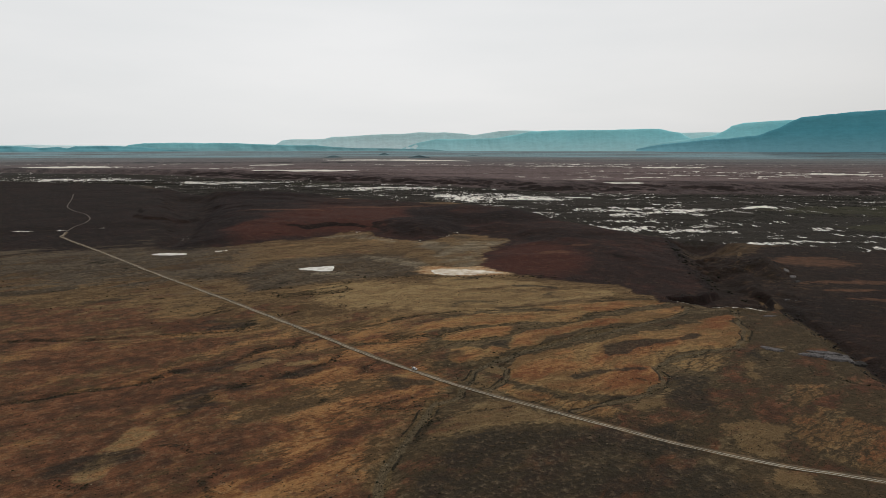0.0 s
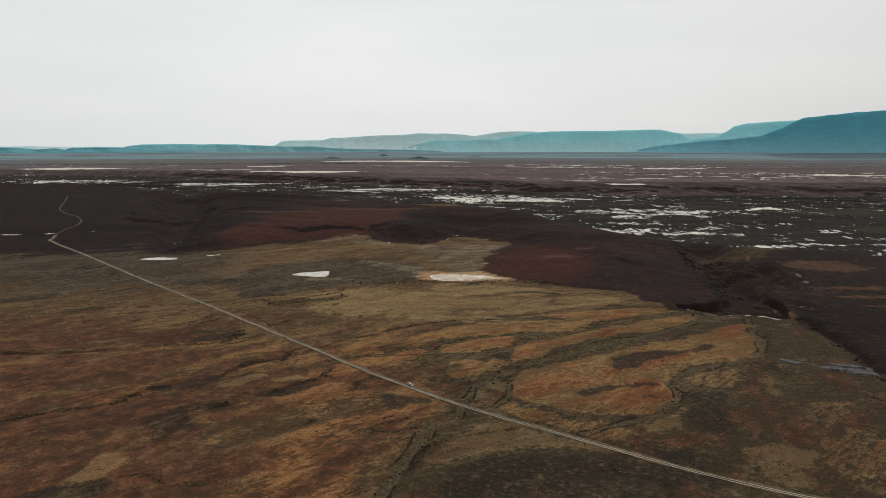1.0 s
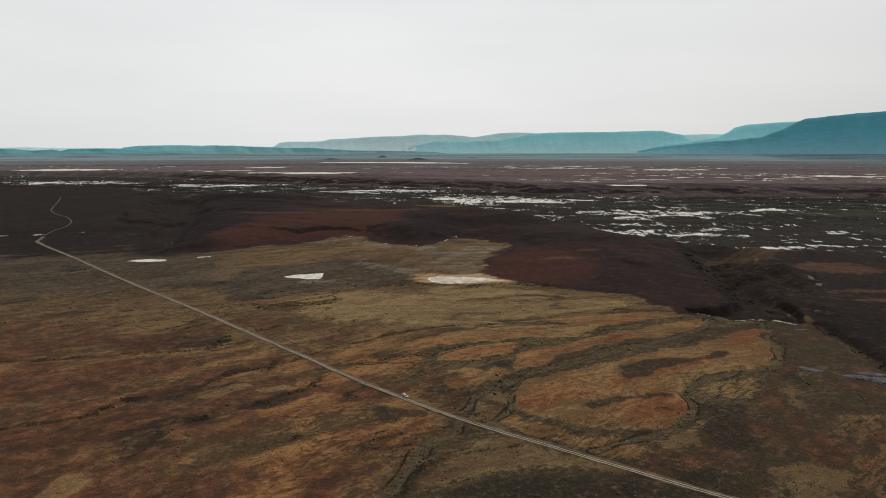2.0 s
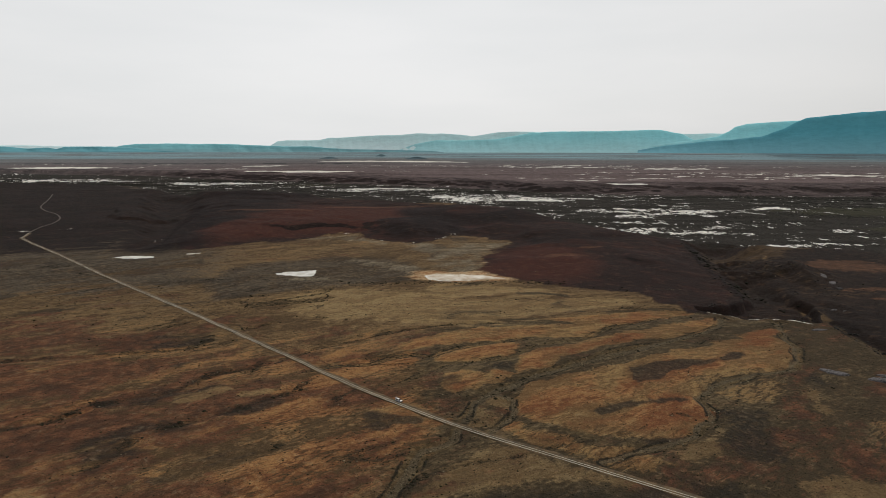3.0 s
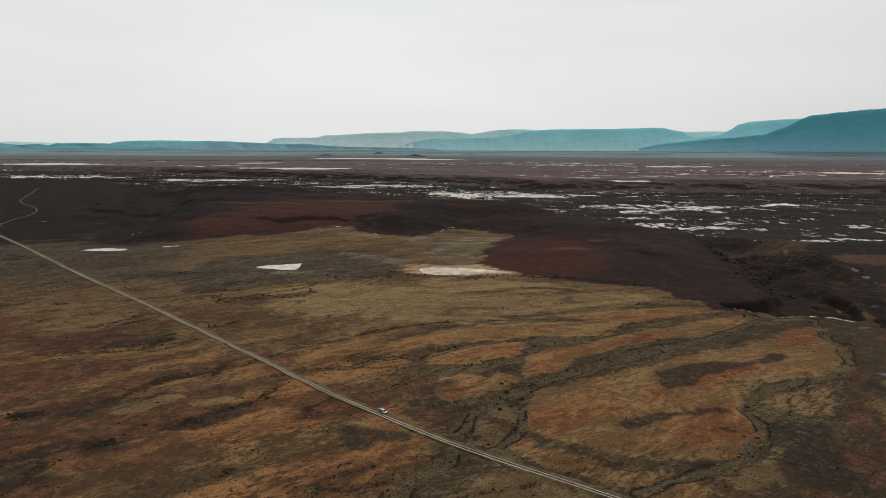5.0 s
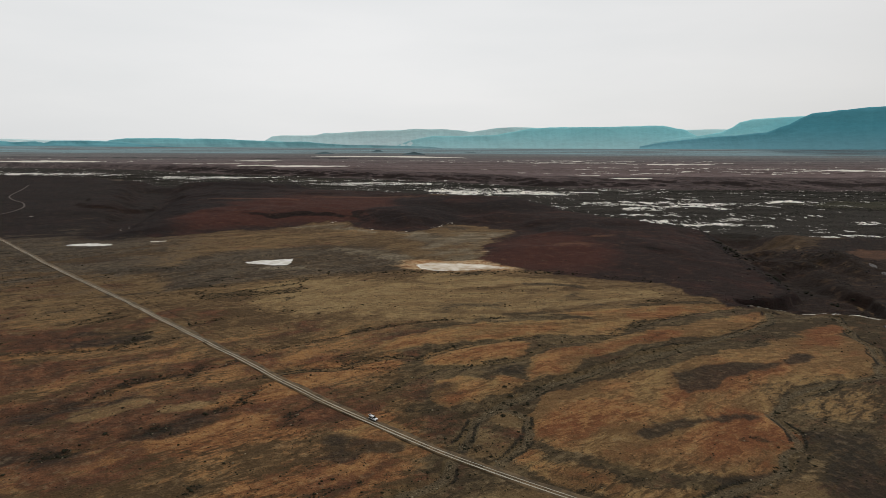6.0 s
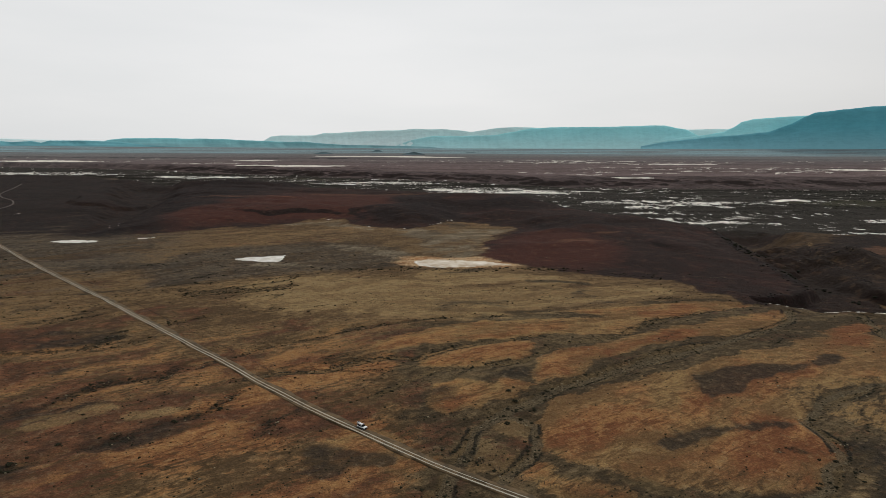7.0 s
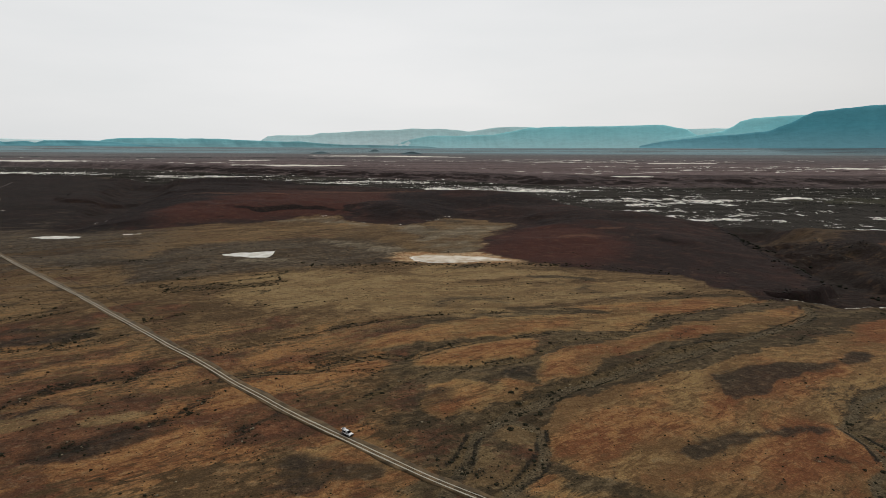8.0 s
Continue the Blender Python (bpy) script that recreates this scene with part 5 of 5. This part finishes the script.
def place_boulders():
    rng = np.random.default_rng(12)
    x, y = rng.uniform(150, 420, 60000), rng.uniform(250, 640, 60000)
    edge = np.abs(area(x + 4 * fbm(x, y, 20, 3, 75), y, VALLEY))
    d1, u = line_distance(x, y, DRY_EDGE)
    d2, u = line_distance(x, y, SPUR)
    chance = 0.16 * smooth(6, 0, edge) + 0.22 * smooth(6, 0, d1) + 0.06 * smooth(30, 2, d2)
    keep = (rng.random(len(x)) < chance) & off_road(x, y, 6)
    xy = np.column_stack([x, y])[keep]
    scatter("boulder_scatter", xy, np.clip(rng.lognormal(-0.6, 0.5, len(xy)), 0.3, 2.0), 1, M_BASALT, "dark boulders strewn along the broken scarps", "rocks", 13, (0.5, 0.9))


place_boulders()


def place_big_boulders():
    """Single boulders fallen along the dark scarp and the valley head."""
    rng = np.random.default_rng(44)
    meshes = []
    for k in range(5):
        v, f = lobes(rng, 1)
        v2 = np.vstack([v * rng.uniform(0.85, 1.15, (12, 1)) * [1.0, 0.8, 0.7]])
        meshes.append(mesh_from("boulder", v2, f, M_BASALT, False))
    for line, count, gap in ((DRY_EDGE, 34, 4), ([(178, 436), (200, 420), (234, 408)], 14, 3), (SPUR, 18, 16)):
        p = np.array(line, float)
        u = rng.uniform(0, len(p) - 1.001, count)
        k = u.astype(int)
        q = p[k] + (p[k + 1] - p[k]) * (u - k)[:, None] + rng.uniform(-gap, gap, (count, 2))
        for i, (x, y) in enumerate(q):
            r = float(np.clip(rng.lognormal(0.1, 0.35), 0.6, 2.4))
            ob = new("boulder", meshes[i % 5])
            ob.matrix_basis = pose(x * UNIT, y * UNIT, ground_at(x * UNIT, y * UNIT) - 0.15 * r, rng.uniform(-15, 15), rng.uniform(-15, 15), rng.uniform(0, 360)) @ Matrix.Diagonal((r, r, r, 1))
            tagged(ob, "dark angular boulder fallen below the scarp", "boulder", "boulders along the scarp")


place_big_boulders()


# ---- the fence along the road ----
def box(bm, x0, x1, y0, y1, z0, z1):
    v = [bm.verts.new(p) for p in ((x0, y0, z0), (x1, y0, z0), (x1, y1, z0), (x0, y1, z0), (x0, y0, z1), (x1, y0, z1), (x1, y1, z1), (x0, y1, z1))]
    for q in ((3, 2, 1, 0), (4, 5, 6, 7), (0, 1, 5, 4), (1, 2, 6, 5), (2, 3, 7, 6), (3, 0, 4, 7)):
        bm.faces.new([v[k] for k in q])
    return v


def post_mesh(name, radius, height):
    bm = bmesh.new()
    bmesh.ops.create_cone(bm, cap_ends=True, segments=7, radius1=radius, radius2=radius * 0.85, depth=height + 0.3, matrix=Matrix.Translation((0, 0, height / 2 - 0.15)))
    me = bpy.data.meshes.new(name)
    bm.to_mesh(me)
    bm.free()
    me.materials.append(M_WOOD)
    return me


def build_fence():
    keep = (ROAD_LINE[:, 1] > 300) & (ROAD_LINE[:, 1] < 690)
    pts = (ROAD_LINE + ROAD_SIDE * 11.4)[keep]
    seg = np.hypot(*np.diff(pts, axis=0).T)
    run = np.r_[0, np.cumsum(seg)]
    s = np.arange(0, run[-1], 2.2)
    x, y = np.interp(s, run, pts[:, 0]), np.interp(s, run, pts[:, 1])
    z = ground_z(x / UNIT, y / UNIT) * UNIT
    fence = tagged(new("fence"), "old wire stock fence with dark wooden posts beside the road", "fence")
    fence.location = (x[0], y[0], z[0])
    tall, short = post_mesh("fence_post", 0.09, 1.35), post_mesh("dropper", 0.055, 1.15)
    rng = np.random.default_rng(3)
    for k in range(len(s)):
        big = k % 4 == 0
        ob = new("post" if big else "dropper", tall if big else short)
        ob.parent = fence
        ob.matrix_basis = pose(x[k] - x[0], y[k] - y[0], z[k] - z[0], rng.uniform(-4, 4), rng.uniform(-4, 4), rng.uniform(0, 360))
    for h in (0.35, 0.7, 1.05):
        p = np.column_stack([x - x[0], y - y[0], z - z[0] + h])
        v = np.concatenate([p + [0, 0, 0.012], p - [0, 0, 0.012], p + [0.012, 0.012, 0]])
        n = len(p)
        a = np.arange(n - 1)
        f = np.concatenate([np.stack([a + i * n, a + 1 + i * n, a + 1 + j * n, a + j * n], -1) for i, j in ((0, 1), (1, 2), (2, 0))])
        ob = new("wire", mesh_from("wire", v, f, M_WIRE))
        ob.parent = fence


build_fence()


# ---- the car ----
def wheel(parent, x, y, r, side):
    bm = bmesh.new()
    bmesh.ops.create_cone(bm, cap_ends=True, segments=20, radius1=r, radius2=r, depth=0.25, matrix=Matrix.Rotation(radians(90), 4, "X"))
    bmesh.ops.bevel(bm, geom=[e for e in bm.edges if abs(abs(e.verts[0].co.y) - 0.125) < 1e-4 and abs(abs(e.verts[1].co.y) - 0.125) < 1e-4], offset=0.04, segments=2, affect="EDGES")
    tyre = part("wheel", bm, M_TYRE, parent)
    tyre.location = (x, y, r)
    bm = bmesh.new()
    bmesh.ops.create_cone(bm, cap_ends=True, segments=14, radius1=r * 0.6, radius2=r * 0.5, depth=0.05, matrix=Matrix.Translation((0, side * 0.13, 0)) @ Matrix.Rotation(radians(-90 * side), 4, "X"))
    part("rim", bm, M_RIM, tyre, "grey alloy rim")


def profile(bm, outline, half, inset=0.0, z_in=1e9):
    """A body closed between two mirrored side outlines (x, z); points above z_in lean inwards."""
    left, right = [], []
    for px, pz in outline:
        w = half - (inset if pz > z_in else 0)
        left.append(bm.verts.new((px, w, pz)))
        right.append(bm.verts.new((px, -w, pz)))
    bm.faces.new(left[::-1])
    bm.faces.new(right)
    n = len(outline)
    for k in range(n):
        bm.faces.new((left[k], left[(k + 1) % n], right[(k + 1) % n], right[k]))
    bmesh.ops.recalc_face_normals(bm, faces=bm.faces)


def bevelled(bm, width):
    bmesh.ops.bevel(bm, geom=list(bm.edges), offset=width, segments=2, affect="EDGES", clamp_overlap=True)
    return bm


def build_car(x, y, heading):
    car = tagged(new("car"), "white off-road car with raised rear hatch parked beside the road", "car")
    bm = bmesh.new()
    profile(bm, [(-2.25, 0.55), (-2.3, 0.95), (-2.22, 1.08), (0.95, 1.08), (1.15, 1.05), (2.10, 0.98), (2.28, 0.80), (2.28, 0.52), (2.15, 0.42), (-2.1, 0.42)], 0.92)
    part("body", bevelled(bm, 0.05), M_PAINT, car, "white painted body", True)
    bm = bmesh.new()
    profile(bm, [(-2.15, 1.08), (-1.98, 1.70), (-1.85, 1.79), (0.15, 1.79), (0.32, 1.73), (0.98, 1.08)], 0.86, 0.14, 1.4)
    part("cabin", bevelled(bm, 0.04), M_PAINT, car, "white roof and pillars", True)
    # windows, set just proud of the cabin
    bm = bmesh.new()
    for q in [((1.08, 0.80, 1.09), (1.08, -0.80, 1.09), (0.40, -0.70, 1.76), (0.40, 0.70, 1.76))]:
        vs = [bm.verts.new(p) for p in q]
        bm.faces.new(vs)
    bmesh.ops.solidify(bm, geom=list(bm.faces), thickness=0.03)
    part("windscreen", bm, M_GLASS, car, "dark windscreen")
    for side in (1, -1):
        for x0, x1, t0, t1 in ((-0.05, 0.78, -0.05, 0.27), (-1.0, -0.15, -1.0, -0.15), (-1.95, -1.1, -1.83, -1.1)):
            bm = bmesh.new()
            vs = [bm.verts.new(p) for p in ((x0, side * 0.93, 1.03), (x1, side * 0.93, 1.03), (t1, side * 0.77, 1.73), (t0, side * 0.77, 1.73))]
            bm.faces.new(vs)
            bmesh.ops.solidify(bm, geom=list(bm.faces), thickness=0.02 * side)
            part("side_window", bm, M_GLASS, car, "dark tinted side window")
    # raised hatch, dark inside
    hatch = new("rear_hatch")
    hatch.parent = car
    bm = bmesh.new()
    box(bm, -0.9, 0.0, -0.72, 0.72, -0.03, 0.03)
    me = part("rear_hatch", bevelled(bm, 0.015), M_PAINT, car, "white raised rear hatch")
    me.matrix_basis = pose(-1.95, 0, 1.84, 0, 8, 0)
    bpy.data.objects.remove(hatch)
    bm = bmesh.new()
    box(bm, -0.8, -0.15, -0.6, 0.6, 0.032, 0.045)
    part("hatch_window", bm, M_GLASS, me, "dark hatch window")
    # solid black panel in place of the shaded inside of the boot
    bm = bmesh.new()
    box(bm, -2.32, -2.2, -0.72, 0.72, 0.85, 1.6)
    part("boot_opening", bm, M_BLACK, car, "black panel standing in for shade in the open luggage space")
    for side in (1, -1):
        bm = bmesh.new()
        box(bm, -1.0, 1.0, side * 0.93 - 0.04, side * 0.93 + 0.04, 0.36, 0.60)
        part("side_sill", bevelled(bm, 0.02), M_BLACK, car, "black side sill")
    for x0, x1, name in ((2.22, 2.42, "front_bumper"), (-2.42, -2.22, "rear_bumper")):
        bm = bmesh.new()
        box(bm, x0, x1, -0.9, 0.9, 0.42, 0.72)
        part(name, bevelled(bm, 0.04), M_BLACK, car, "black plastic bumper")
    bm = bmesh.new()
    box(bm, 2.24, 2.31, -0.5, 0.5, 0.74, 0.93)
    part("grille", bm, M_BLACK, car, "black grille")
    for side in (1, -1):
        bm = bmesh.new()
        box(bm, 2.20, 2.30, side * 0.70 - 0.15, side * 0.70 + 0.15, 0.76, 0.93)
        part("headlight", bevelled(bm, 0.02), M_LAMP, car, "clear headlight")
        bm = bmesh.new()
        box(bm, -2.33, -2.26, side * 0.80 - 0.08, side * 0.80 + 0.08, 0.80, 1.05)
        part("tail_light", bevelled(bm, 0.015), M_RED, car, "red tail light")
        bm = bmesh.new()
        box(bm, 0.72, 0.86, side * 1.0 - 0.12, side * 1.0 + 0.12, 1.10, 1.26)
        part("wing_mirror", bevelled(bm, 0.03), M_BLACK, car, "black wing mirror")
        bm = bmesh.new()
        box(bm, -1.8, 0.1, side * 0.60 - 0.025, side * 0.60 + 0.025, 1.80, 1.86)
        part("roof_rail", bevelled(bm, 0.015), M_BLACK, car, "black roof rail")
        for wx in (-1.42, 1.42):
            bm = bmesh.new()
            bmesh.ops.create_cone(bm, cap_ends=True, segments=18, radius1=0.47, radius2=0.47, depth=0.12, matrix=Matrix.Translation((wx, side * 0.90, 0.42)) @ Matrix.Rotation(radians(90), 4, "X"))
            part("wheel_arch", bm, M_BLACK, car, "black wheel arch")
            wheel(car, wx, side * 0.86, 0.37, side)
    z = ground_at(x, y)
    car.matrix_world = pose(x, y, z + 0.10, 0, 0, heading)
    return car


build_car(-14.6 * UNIT, 285.1 * UNIT, -40.7)
